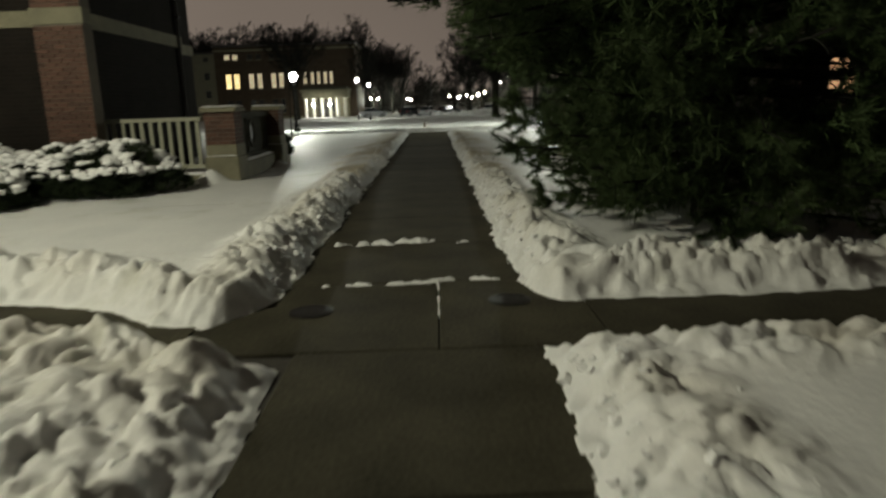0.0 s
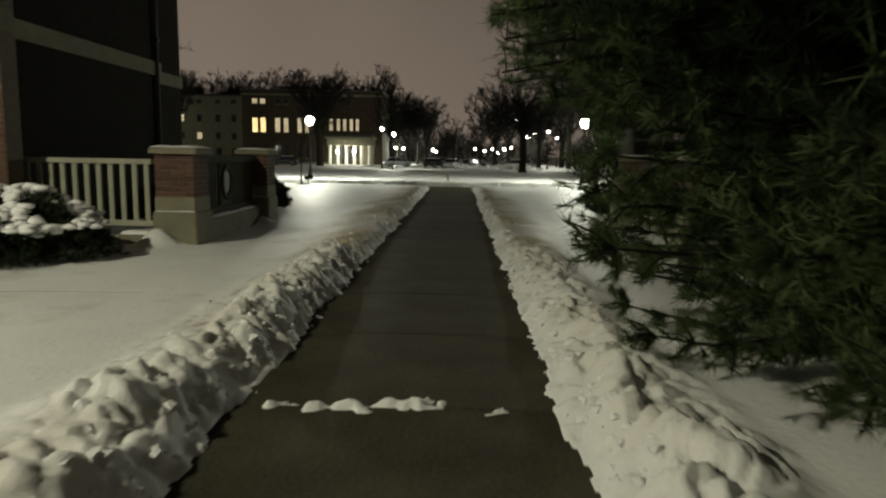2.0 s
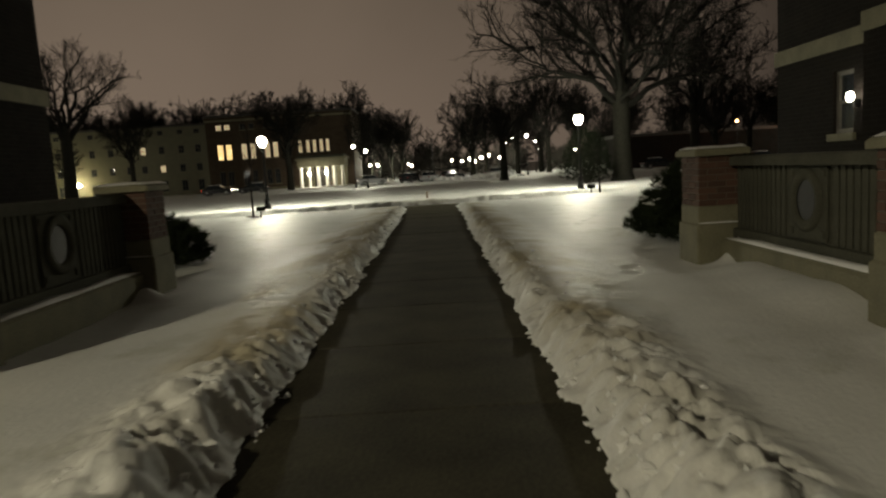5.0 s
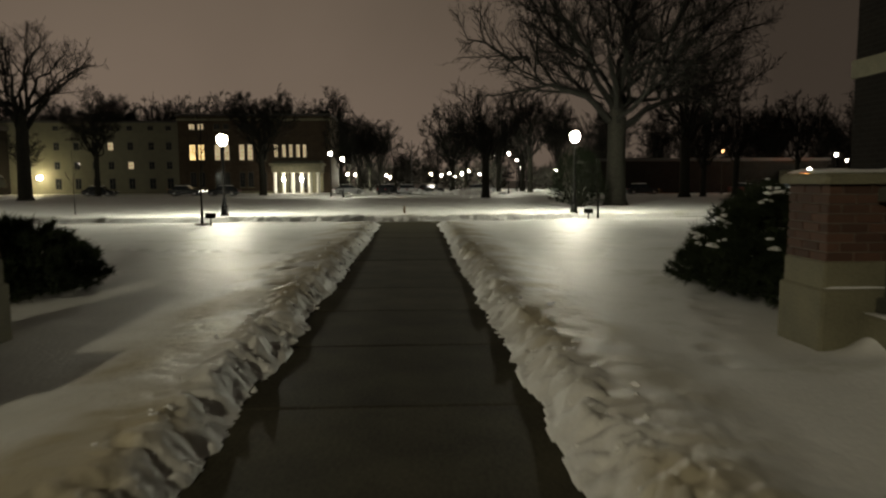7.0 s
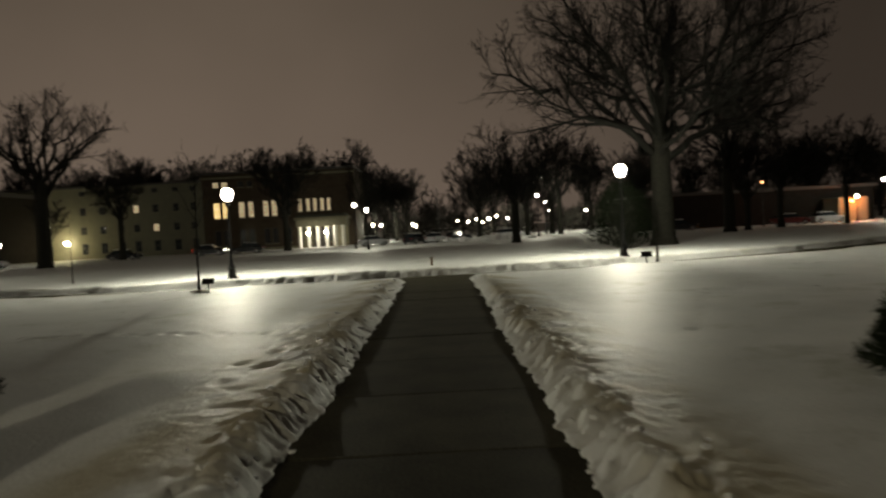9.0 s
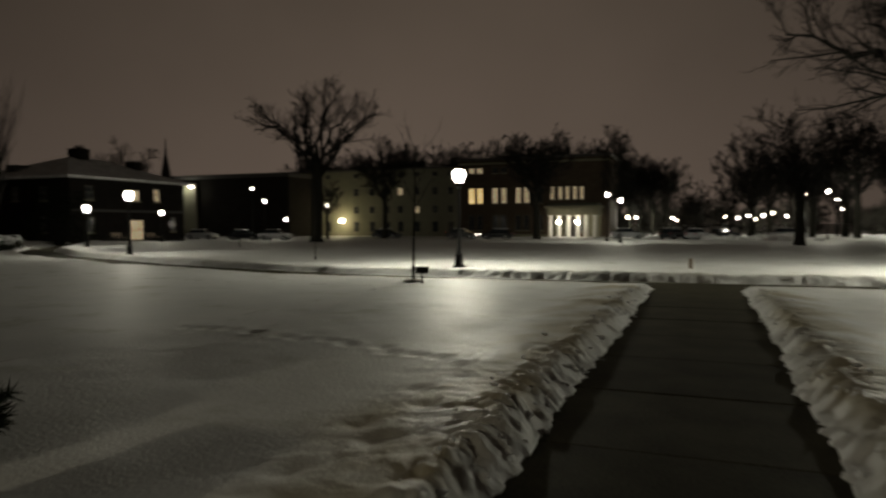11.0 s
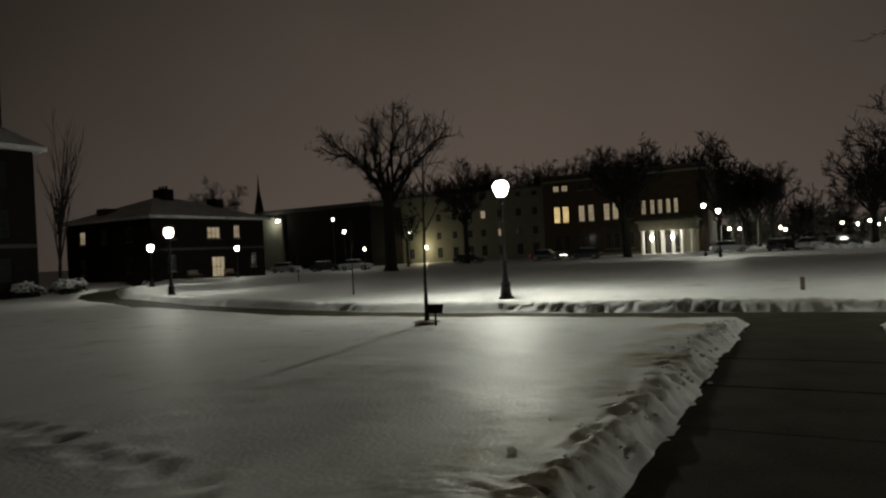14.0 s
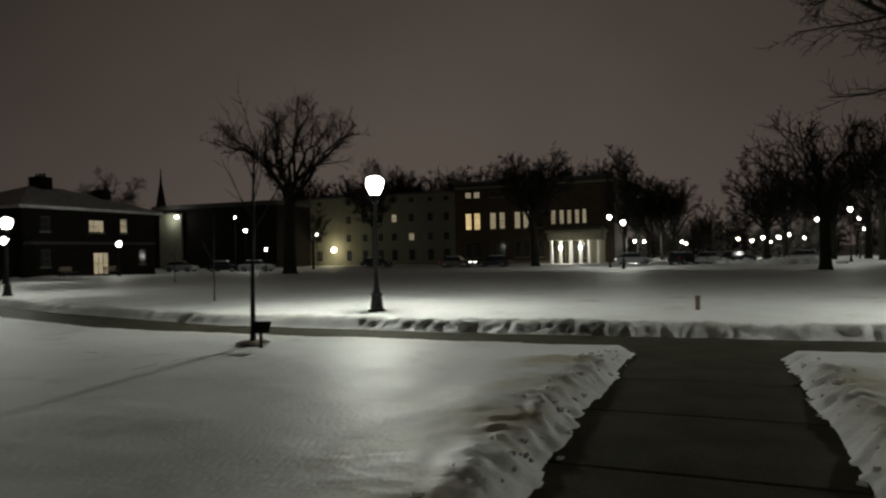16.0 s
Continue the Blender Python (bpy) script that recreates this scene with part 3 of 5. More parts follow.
COOL = (0.96, 1.0, 0.90)
lamp_post("street_lamp", -7.3, 36.85, 2.95, QUAD, COOL, GLOBE, "black iron lamp post with a bright globe by the crossing path")
lamp_post("street_lamp", 6.38, 37.2, 3.07, QUAD, COOL, GLOBE, "black iron lamp post with a bright globe beside a dark evergreen")
lamp_post("street_lamp", -24.36, 40.05, 2.75, QUAD * 0.3, COOL, GLOBE, "black iron lamp post with a bright globe by the bend")
lamp_post("street_lamp", -37.0, 48.75, 2.5, QUAD * 0.2, COOL, GLOBE, "black iron lamp post with a bright globe before the hipped house")
lamp_post("street_lamp", -47.1, 65.7, 2.75, QUAD * 0.22, COOL, GLOBE, "black iron lamp post with a bright globe by the house door")
lamp_post("street_lamp", -10.3, 95.0, 5.3, QUAD * 0.6, COOL, GLOBE, "tall lamp post with a bright globe before the portico", big=1.05)
lamp_post("street_lamp", -8.05, 88.0, 4.4, QUAD * 0.35, COOL, GLOBE, "tall lamp post with a bright globe before the portico", big=0.95)
lamp_post("street_lamp", -55.4, 92.9, 5.2, QUAD * 0.3, COOL, GLOBE, "tall lamp post with a bright globe among the trees", big=0.95)
lamp_post("street_lamp", -57.7, 113.0, 5.2, 0, COOL, GLOBE, "tall lamp post by the far wing", big=0.85)
lamp_post("street_lamp", 14.1, 110.4, 5.9, QUAD, COOL, GLOBE, "tall lamp post with a bright globe by the car park", big=1.05)
lamp_post("street_lamp", 11.0, 112.0, 5.0, 0, COOL, GLOBE, "tall lamp post with a bright globe by the car park", big=0.85)
lamp_post("street_lamp", 39.4, 95.5, 5.5, 0, COOL, GLOBE_RED, "tall lamp post with a reddish lamp on the far street", big=0.85)
lamp_post("street_lamp", 54.0, 95.0, 5.0, QUAD * 0.8, COOL, GLOBE, "tall lamp post on the far street", big=1.0)
lamp_post("street_lamp", 50.6, 95.0, 3.1, 0, COOL, GLOBE, "lamp post on the far street", big=0.95)
# the lamp behind the start of the walk that lights the first banks
lamp_post("street_lamp", -7.5, 2.4, 6.2, NEAR, (1.0, 0.95, 0.76), GLOBE, "tall lamp post beside the side path", "", 1.2)
for i, (x, y, z, s) in enumerate(((-12.6, 140, 3.2, 1.6), (-11.0, 139, 3.1, 1.4), (-5.1, 140, 3.0, 1.2), (3.4, 142, 3.2, 1.2), (6.8, 138, 3.3, 1.4), (9.2, 140, 3.3, 1.7),
                                  (10.6, 141, 3.7, 1.9), (13.0, 143, 3.2, 1.2), (12.4, 150, 9.6, 1.2), (15.2, 138, 6.5, 1.7), (27.5, 140, 3.9, 1.7), (21.3, 150, 11.4, 0.9),
                                  (-33, 150, 4, 0.9), (58.7, 100, 4.4, 1.0), (5.2, 137, 2.9, 1.2), (7.7, 136, 2.7, 1.1), (18.5, 131, 5.6, 1.3), (20.0, 136, 4.2, 1.3), (-4.2, 133, 2.6, 1.1), (-62.0, 99.0, 7.4, 1.0), (-48.9, 88.3, 2.7, 1.0))):
    lamp_post("street_lamp", x, y, z, QUAD * 2.2 if i in (0, 6, 10) else 0, COOL, GLOBE if i % 3 else GLOBE_WARM, "far street lamp beyond the parked cars", "lamps of the far streets", s * 0.7)

# ---- the gate piers and balustrades ----
def pier(cx, cy, label, inner):
    """A brick pier on a stone base with a stone cap. inner: +1 or -1, the side that faces the path."""
    p = thing("gate_pier", label, "pier", (cx, cy, 0.0), 0, "piers beside the path")
    part("plinth", Build().box(-0.31, 0.31, -0.31, 0.31, -0.05, 0.60, 0.02), STONE, p, "weathered limestone plinth")
    part("band", Build().box(-0.285, 0.285, -0.285, 0.285, 0.60, 0.81, 0.015), STONE, p)
    core = part("brickwork", Build().box(-0.262, 0.262, -0.262, 0.262, 0.81, 1.40), MORTAR, p, "red brickwork with pale joints")
    part("cap", Build().box(-0.335, 0.335, -0.335, 0.335, 1.40, 1.48, 0.025), STONE, p, "limestone cap")
    row = 0.59 / 8
    for c in range(8):
        z = 0.812 + c * row
        off = 0.0 if c % 2 else 0.11
        for face in ("front", "side"):
            u = -0.272 - (0.11 - off)
            while u < 0.272:
                a, e = max(u, -0.272), min(u + 0.208, 0.272)
                u += 0.22
                if e - a < 0.05:
                    continue
                key = (round(e - a, 3), face, inner)
                if key not in BRICKS:
                    w = (e - a) / 2
                    b = Build().box(-w, w, -0.006, 0.014, 0, row - 0.012, 0.004) if face == "front" else Build().box(-0.010, 0.010, -w, w, 0, row - 0.012, 0.004)
                    BRICKS[key] = b.mesh("brick", BRICK)
                ob = part("brick", BRICKS[key], None, core)
                j = random.uniform(-0.002, 0.002)
                ob.location = ((a + e) / 2, -0.268 + j, z) if face == "front" else (inner * (0.265 + j), (a + e) / 2, z)
    return p


def snow_cap(x0, x1, y0, y1, z, label, thick=0.04):
    """A thin rounded layer of snow lying on something flat."""
    n = 9
    b = Build()
    for j in range(n):
        for i in range(n):
            u, v = i / (n - 1), j / (n - 1)
            e = min(u, 1 - u, v, 1 - v)
            x, y = x0 + (x1 - x0) * u, y0 + (y1 - y0) * v
            b.v.append((x, y, z + (0.004 if e == 0 else thick * min(1, 0.75 + 0.5 * noise.noise((x * 4, y * 4, z))))))
    for j in range(n - 1):
        for i in range(n - 1):
            a = j * n + i
            b.f.append((a, a + 1, a + n + 1, a + n))
    ob = part("snow_layer", b, FRESH, None, "", True)
    return tagged(ob, label, "snow")


BRICKS = {}
for cx, cy, inner, label in ((-3.76, 12.52, 1, "red brick gate pier on a limestone plinth beside the white fence"),
                             (-3.75, 16.05, 1, "red brick gate pier in shade ending the balustrade"),
                             (3.40, 15.78, -1, "red brick gate pier on a plinth with snow drifted against it"),
                             (3.46, 12.12, -1, "red brick gate pier on a limestone plinth behind the pine")):
    pier(cx, cy, label, inner)
    snow_cap(cx - 0.325, cx + 0.325, cy - 0.325, cy + 0.325, 1.481, "thin snow layer on the cap of a pier")
    snow_cap(cx - 0.295, cx + 0.295, cy - 0.308, cy - 0.287, 0.601, "thread of snow on the ledge of a pier", 0.018)


def balustrade(cx, y0, y1, label):
    """A stone balustrade along y with upright fins, an oval medallion, and a snowy sill."""
    p = thing("balustrade", label, "balustrade", (cx, (y0 + y1) / 2, 0))
    h = (y1 - y0) / 2
    part("sill", Build().box(-0.24, 0.24, -h, h, -0.05, 0.42, 0.03), STONE, p, "broad limestone sill")
    part("bottom_rail", Build().box(-0.1, 0.1, -h, h, 0.42, 0.54, 0.01), SHADED_STONE, p)
    part("top_rail", Build().box(-0.14, 0.14, -h, h, 1.27, 1.38, 0.02), SHADED_STONE, p)
    part("back_panel", Build().box(-0.03, 0.05, -h, h, 0.54, 1.27), SHADED_STONE, p)
    s = -1 if cx > 0 else 1
    # broad flat flutes, a square field and a carved ring in the middle
    fins = 30
    proud = (0.052, 0.066) if s > 0 else (-0.046, -0.032)
    flute = Build().box(proud[0], proud[1], -0.034, 0.034, 0.54, 1.27, 0.004).mesh("fin", SHADED_STONE)
    for i in range(fins):
        y = -h + (i + 0.5) * 2 * h / fins
        if abs(y) > 0.37:
            part("fin", flute, None, p).location = (0, y, 0)
    face = 0.052 if s > 0 else 0.032
    part("field", Build().box(*sorted((s * face, s * (face + 0.026))), -0.33, 0.33, 0.56, 1.25, 0.006), SHADED_STONE, p, "plain field round the oval")
    ring, hole = Build(), Build()
    n = 28
    zc = 0.935
    for ry, rz, x in ((0.27, 0.30, 0.02), (0.27, 0.30, 0.05), (0.23, 0.26, 0.065), (0.18, 0.20, 0.05), (0.17, 0.19, 0.028)):
        ring.v += [(s * (face + x), ry * math.cos(2 * math.pi * i / n), zc + rz * math.sin(2 * math.pi * i / n)) for i in range(n)]
    for j in range(4):
        for i in range(n):
            a, b2 = j * n + i, j * n + (i + 1) % n
            ring.f.append((a, b2, b2 + n, a + n))
    part("medallion", ring, SHADED_STONE, p, "oval carved stone ring", True)
    # flat black sheet in the ring, painting the shade of the opening
    hole.v += [(s * (face + 0.03), 0.18 * math.cos(2 * math.pi * i / n), zc + 0.20 * math.sin(2 * math.pi * i / n)) for i in range(n)]
    hole.f.append(tuple(range(n)))
    part("medallion_shade", hole, LAMP_IRON, p, "flat black oval painted as the shaded opening")
    for yy in (-0.27, 0.27):
        for zz in (0.63, 1.19):
            part("rosette", Build().box(*sorted((s * (face + 0.024), s * (face + 0.042))), yy - 0.04, yy + 0.04, zz - 0.035, zz + 0.035, 0.008), SHADED_STONE, p)
    snow_cap(cx - 0.21 if cx > 0 else cx + 0.11, cx - 0.11 if cx > 0 else cx + 0.21, y0 + 0.03, y1 - 0.03, 0.421, "strip of snow on the sill of the balustrade", 0.05)
    return p


balustrade(-3.82, 12.84, 15.73, "grey stone balustrade with an oval medallion, shade put into its colour")
balustrade(3.60, 12.44, 15.46, "shade-coloured stone balustrade with an oval medallion and snow on its sill")

fence = thing("fence", "white painted wooden fence of upright slats", "fence", (-5.15, 12.42, 0))
part("top_rail", Build().box(-1.02, 1.02, -0.05, 0.05, 1.25, 1.32, 0.008), FENCE, fence)
part("bottom_rail", Build().box(-1.02, 1.02, -0.04, 0.04, 0.38, 0.46, 0.008), FENCE, fence)
slat = Build().box(-0.035, 0.035, -0.02, 0.02, 0.46, 1.25, 0.005).mesh("slat", FENCE)
for i in range(12):
    part("slat", slat, None, fence).location = (-0.94 + i * 0.17, 0, 0)
step_block = part("stone_step", Build().box(-4.55, -4.08, 12.15, 12.40, 0, 0.28, 0.02), STONE)
tagged(step_block, "low stone block under the end of the fence", "step")
snow_cap(-4.53, -4.10, 12.16, 12.39, 0.281, "snow on the low stone block", 0.05)


# ---- the two near brick houses ----
def near_house(side, label):
    s = side
    h = thing("brick_house", label, "house", (0, 0, 0))
    x_in, x_out = 6.0, 17.0
    end = 20.6 if s > 0 else 19.6
    front = wall_cells(Build(), "x", 12.05, 0.35, x_in, x_out, -0.2, 9.5, [(7.18, 7.80, 1.22, 2.12)] if s > 0 else [])
    inner = wall_cells(Build(), "y", x_in, 0.35, 12.4, 17.0, -0.2, 9.5, [])
    rear = wall_cells(Build(), "y", 6.65, 0.35, 17.0, end, -0.2, 9.5, [(18.25, 18.8, 1.6, 2.6)] if s > 0 else [])
    # walls take the brick with shade in its colour; the pilaster keeps red
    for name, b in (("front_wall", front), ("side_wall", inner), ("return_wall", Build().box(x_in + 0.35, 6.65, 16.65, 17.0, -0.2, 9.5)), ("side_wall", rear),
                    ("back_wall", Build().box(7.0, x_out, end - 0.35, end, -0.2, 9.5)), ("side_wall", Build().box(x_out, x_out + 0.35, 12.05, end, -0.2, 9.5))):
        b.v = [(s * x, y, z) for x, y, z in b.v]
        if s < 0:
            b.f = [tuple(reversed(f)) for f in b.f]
        part(name, b, SHADED_BRICK, h, "brick wall coloured near black as in shade")
    for q in ((5.96, 6.0, 12.05, 17.0), (6.61, 6.65, 17.04, end + 0.04), (6.6, x_out, 12.01, 12.05), (6.0, 6.61, 17.0, 17.04)):
        part("band", Build().box(*sorted((s * q[0], s * q[1])), q[2], q[3], 2.93, 3.20), STONE, h, "pale stone band")
    pl = part("pilaster", Build().box(*sorted((s * 5.72, s * 6.55)), 11.72, 12.045, -0.2, 9.5), MORTAR, h, "brick corner pilaster with recessed joints")
    part("band", Build().box(*sorted((s * 5.69, s * 6.58)), 11.69, 12.0, 2.93, 3.20, 0.01), STONE, h, "pale stone band")
    rf = Build().box(*sorted((s * 5.6, s * 17.6)), 11.5, end + 1.1, 9.5, 9.8)
    part("roof", rf, SLATE, h)
    return h, pl


house_l, pilaster_l = near_house(-1, "tall red brick house, walls coloured as shaded, pale stone band")
house_r, pilaster_r = near_house(1, "tall red brick house, walls coloured as shaded, a lit window")
window(house_r, "x", 12.05, 7.18, 7.80, 1.22, 2.12, 0.2, LIT_ORANGE, (1, 1), "small window lit orange from inside")
window(house_r, "y", 6.65, 18.25, 18.8, 1.6, 2.6, 0.2, PANE, (0, 1))
pipe = thing("downpipe", "thin grey rain pipe on the brick house", "pipe", (-5.95, 16.78, 0))
part("pipe", Build().lathe(0, 0, [(0.1, 0.04), (9.3, 0.04)], 10), SLATE, pipe)
for z in (1.2, 3.6, 6.0):
    part("bracket", Build().box(-0.055, 0.055, -0.055, 0.055, z, z + 0.05), IRON, pipe)
# bright spot beside the window, built as a glowing glass on a bracket
bright_spot = thing("wall_lamp", "small glowing glass on a bracket beside the house window", "wall lamp", (6.60, 18.1, 2.1))
part("bracket", Build().box(-0.05, 0.05, -0.03, 0.03, -0.12, 0.0, 0.005), IRON, bright_spot)
part("shade", Build().lathe(-0.1, 0, [(-0.03, 0.03), (0.03, 0.06), (0.09, 0.05), (0.12, 0.02)], 10), GLOBE, bright_spot, "glowing glass", True)


# ---- trees ----
def branch(b, p, d, length, radius, level, rng, spec, tips):
    """One limb as a tapered bent tube, and its side limbs."""
    seg = spec["segs"][min(level, len(spec["segs"]) - 1)]
    pts, radii = [p.copy()], [radius]
    q, dd = p.copy(), d.copy()
    end = radius * spec["taper"][min(level, len(spec["taper"]) - 1)]
    wander = spec["wander"] * (0.35 if level == 0 else 1)
    for i in range(seg):
        dd = (dd + Vector((rng.gauss(0, wander), rng.gauss(0, wander), rng.gauss(0, wander) + spec["lift"] * (level > 0)))).normalized()
        q = q + dd * (length / seg)
        pts.append(q.copy())
        radii.append(radius + (end - radius) * (i + 1) / seg)
    b[0 if level == 0 else 1].tube(pts, radii, spec["sides"][min(level, len(spec["sides"]) - 1)])
    if level >= spec["depth"]:
        tips.append(q)
        return
    kids = spec["kids"][min(level, len(spec["kids"]) - 1)]
    first = spec["first"][min(level, len(spec["first"]) - 1)]
    turn = rng.uniform(0, 6.28)
    for k in range(kids):
        f = first + (1 - first) * (k + rng.uniform(0, 0.9)) / kids
        f = min(f, 0.99)
        i = min(int(f * seg), seg - 1)
        base = pts[i].lerp(pts[i + 1], f * seg - i)
        axis = (pts[i + 1] - pts[i]).normalized()
        turn += 2.4 + rng.uniform(-0.5, 0.5)
        out = axis.orthogonal().normalized()
        out.rotate(Matrix.Rotation(turn, 3, axis))
        ang = math.radians(rng.uniform(*spec["angle"][min(level, len(spec["angle"]) - 1)]))
        nd = (axis * math.cos(ang) + out * math.sin(ang)).normalized()
        r = max(radii[i] * rng.uniform(0.5, 0.74), spec["min_r"])
        branch(b, base, nd, length * spec["ratio"][min(level, len(spec["ratio"]) - 1)] * rng.uniform(0.75, 1.15) * (1.15 - 0.45 * f * (level > 0)), r, level + 1, rng, spec, tips)


BASE = dict(taper=(0.45, 0.25, 0.25, 0.3, 0.4), wander=0.13, lift=0.03)
WHIP = dict(BASE, depth=2, segs=(6, 4, 3), sides=(6, 3, 3), kids=(9, 4), ratio=(0.35, 0.4), angle=((20, 40), (20, 45)), min_r=0.006, first=(0.45, 0.3), wander=0.05)


def bare_tree(name, x, y, spec, trunk_len, radius, seed, label, group="", turn=0, category="tree"):
    rng = random.Random(seed)
    z = ground_at(x, y)
    t = thing(name, label, category, (x, y, z - 0.1), turn, group)
    b = (Build(), Build())
    b[0].lathe(0, 0, [(-0.05, radius * 1.7), (0.12, radius * 1.45), (0.35, radius * 1.12), (0.6, radius)], 12)
    branch(b, Vector((0, 0, 0.5)), Vector((0, 0, 1)), trunk_len, radius, 0, rng, spec, [])
    part("trunk", b[0], BARK, t, "", True)
    part("crown", b[1], TWIG, t, "bare branching crown", True)
    return t


def in_crown(p, lobes, seed):
    swell = 1 + 0.55 * noise.noise((p.x * 0.45 + seed, p.y * 0.45, p.z * 0.45))
    return any(((p.x - cx) ** 2 + (p.y - cy) ** 2) / rx ** 2 + ((p.z - cz) / rz) ** 2 < swell for cx, cy, cz, rx, rz in lobes)


def crown_tree(x, y, fork, lobes, radius, seed, label, limbs=12, kids=(9, 7, 5), thin=0.014, group="", turn=0, base=None, tilt=0.35):
    """A bare tree whose limbs leave the trunk at the fork and fill a crown of rounded lobes (x, y, z, radius, half height) with finer and finer twigs."""
    rng = random.Random(seed)
    z = ground_at(x, y) if base is None else base
    t = thing("bare_tree", label, "tree", (x, y, z - 0.1), turn, group)
    trunk, crown = Build(), Build()
    top = fork * 1.25
    lean = Vector((rng.uniform(-0.1, 0.1), rng.uniform(-0.1, 0.1), 0))
    stem = [(-0.05, 1.65), (0.15, 1.35), (0.45, 1.12), (fork * 0.35, 1.0), (fork * 0.7, 0.92), (fork, 0.95), (top, 0.5)]
    trunk.tube([Vector((0, 0, q)) + lean * (max(q, 0) / fork) ** 2 for q, _ in stem], [radius * k for _, k in stem], 14)
    part("trunk", trunk, BARK, t, "", True)

    def grow(p, d, length, r, level):
        """A tapered twig that bends upwards, kept inside the crown, with its own side twigs."""
        n = 4 if level < 3 else 2
        pts, radii, q, dd = [p], [r], p, d
        for i in range(n):
            dd = (dd + Vector((rng.gauss(0, 0.16), rng.gauss(0, 0.16), rng.gauss(0.05, 0.12)))).normalized()
            q = q + dd * (length / n)
            if i and not in_crown(q, lobes, seed) and rng.random() < 0.75:
                break
            pts.append(q)
            radii.append(max(r * (1 - 0.75 * (i + 1) / n), thin * 0.55))
        crown.tube(pts, radii, 5 if level == 2 else 3)
        if level <= len(kids):
            spread(pts, radii, length, level, kids[level - 1] if level <= len(kids) else 0)

    def spread(pts, radii, length, level, count):
        n = len(pts) - 1
        spin = rng.uniform(0, 6.28)
        for k in range(count):
            f = (0.30 if level == 1 else 0.12) + (0.70 if level == 1 else 0.86) * (k + rng.random()) / count
            i = min(int(f * n), n - 1)
            p = pts[i].lerp(pts[i + 1], f * n - i)
            axis = (pts[i + 1] - pts[i]).normalized()
            spin += 2.4 + rng.uniform(-0.6, 0.6)
            out = axis.orthogonal().normalized()
            out.rotate(Matrix.Rotation(spin, 3, axis))
            ang = math.radians(rng.uniform(24, 58))
            d = (axis * math.cos(ang) + out * math.sin(ang) + Vector((0, 0, 0.12))).normalized()
            grow(p, d, length * rng.uniform(0.30, 0.50) * (1.15 - 0.45 * f), max(radii[i] * rng.uniform(0.4, 0.62), thin), level + 1)

    for k in range(limbs):
        cx, cy, cz, rx, rz = lobes[k % len(lobes)]
        up = (k + 0.5) / limbs
        az = 2.4 * k + rng.uniform(-0.4, 0.4)
        flat = math.sqrt(max(0.0, 1 - (1.25 * up - 0.38) ** 2)) if up < 0.95 else 0.2
        goal = Vector((cx + rx * 0.93 * flat * math.cos(az), cy + rx * 0.93 * flat * math.sin(az), cz + rz * 0.95 * (1.25 * up - 0.38)))
        p0 = Vector((0, 0, fork * 0.88 + (top - fork * 0.88) * up * 0.95)) + lean
        reach = (goal - p0).length
        way = (goal - p0).normalized()
        bend = p0 + (way + Vector((0, 0, tilt))).normalized() * reach * 0.5
        n = 8
        pts = [p0.lerp(bend, i / n).lerp(bend.lerp(goal, i / n), i / n) + Vector((rng.gauss(0, 0.028), rng.gauss(0, 0.028), rng.gauss(0, 0.028))) * reach * (0 < i < n) for i in range(n + 1)]
        r = radius * rng.uniform(0.30, 0.44)
        radii = [max(r * (1 - 0.85 * (i / n) ** 0.8), thin) for i in range(n + 1)]
        crown.tube(pts, radii, 8)
        spread(pts, radii, reach, 1, kids[0])
    part("crown", crown, TWIG, t, "bare branching crown", True)
    return t


crown_tree(10.5, 45.3, 4.4, [(0, 0, 8.4, 8.6, 4.4), (0.6, 0, 10.2, 6.2, 3.8)], 0.50, 5, "huge bare spreading tree with a dark trunk beside the path", 17, (15, 9, 6), 0.011, tilt=0.12)
crown_tree(-35.6, 74.0, 6.4, [(-4.2, 0, 11.3, 3.0, 2.6), (0.6, 0, 13.4, 2.7, 2.9), (4.0, 0, 12.3, 2.2, 3.2)], 0.56, 23, "tall bare tree standing in the quad", 14, (11, 7, 5), 0.015, turn=28, tilt=0.3)
crown_tree(-20.6, 104.0, 4.4, [(-2.3, 0, 11.0, 2.4, 3.8), (2.5, 0, 10.8, 2.6, 3.8)], 0.46, 31, "tall forked bare tree before the portico", 14, (10, 7, 5), 0.026, tilt=0.6)
crown_tree(-42.3, 103.0, 5.0, [(0, 0, 11.0, 4.0, 3.5), (-1.5, 0, 8.6, 3.0, 2.6)], 0.34, 37, "round crowned bare tree before the far wing", 13, (10, 7, 5), 0.026, tilt=0.5)
crown_tree(6.95, 75.6, 3.6, [(-2.8, 0, 8.0, 2.6, 3.0), (1.6, 0, 8.4, 3.6, 2.9)], 0.36, 41, "bare tree at the far edge of the quad", 13, (9, 6, 4), 0.02, tilt=0.5)
crown_tree(-50.0, 100.0, 3.0, [(0, 0, 6.2, 2.4, 2.4)], 0.18, 45, "small bare tree by the far wing", 9, (8, 6, 4), 0.022)
crown_tree(-10.9, 112.0, 3.2, [(0, 0, 8.6, 2.7, 4.2)], 0.24, 47, "bare tree with a narrow broom shaped crown", 12, (9, 6, 4), 0.024, tilt=0.9)
crown_tree(23.0, 67.0, 4.6, [(-2.4, 0, 10.2, 3.8, 4.0), (3.0, 0, 10.0, 3.8, 4.0)], 0.42, 49, "forked bare tree on the dark side of the quad", 14, (10, 7, 5), 0.02, tilt=0.5)
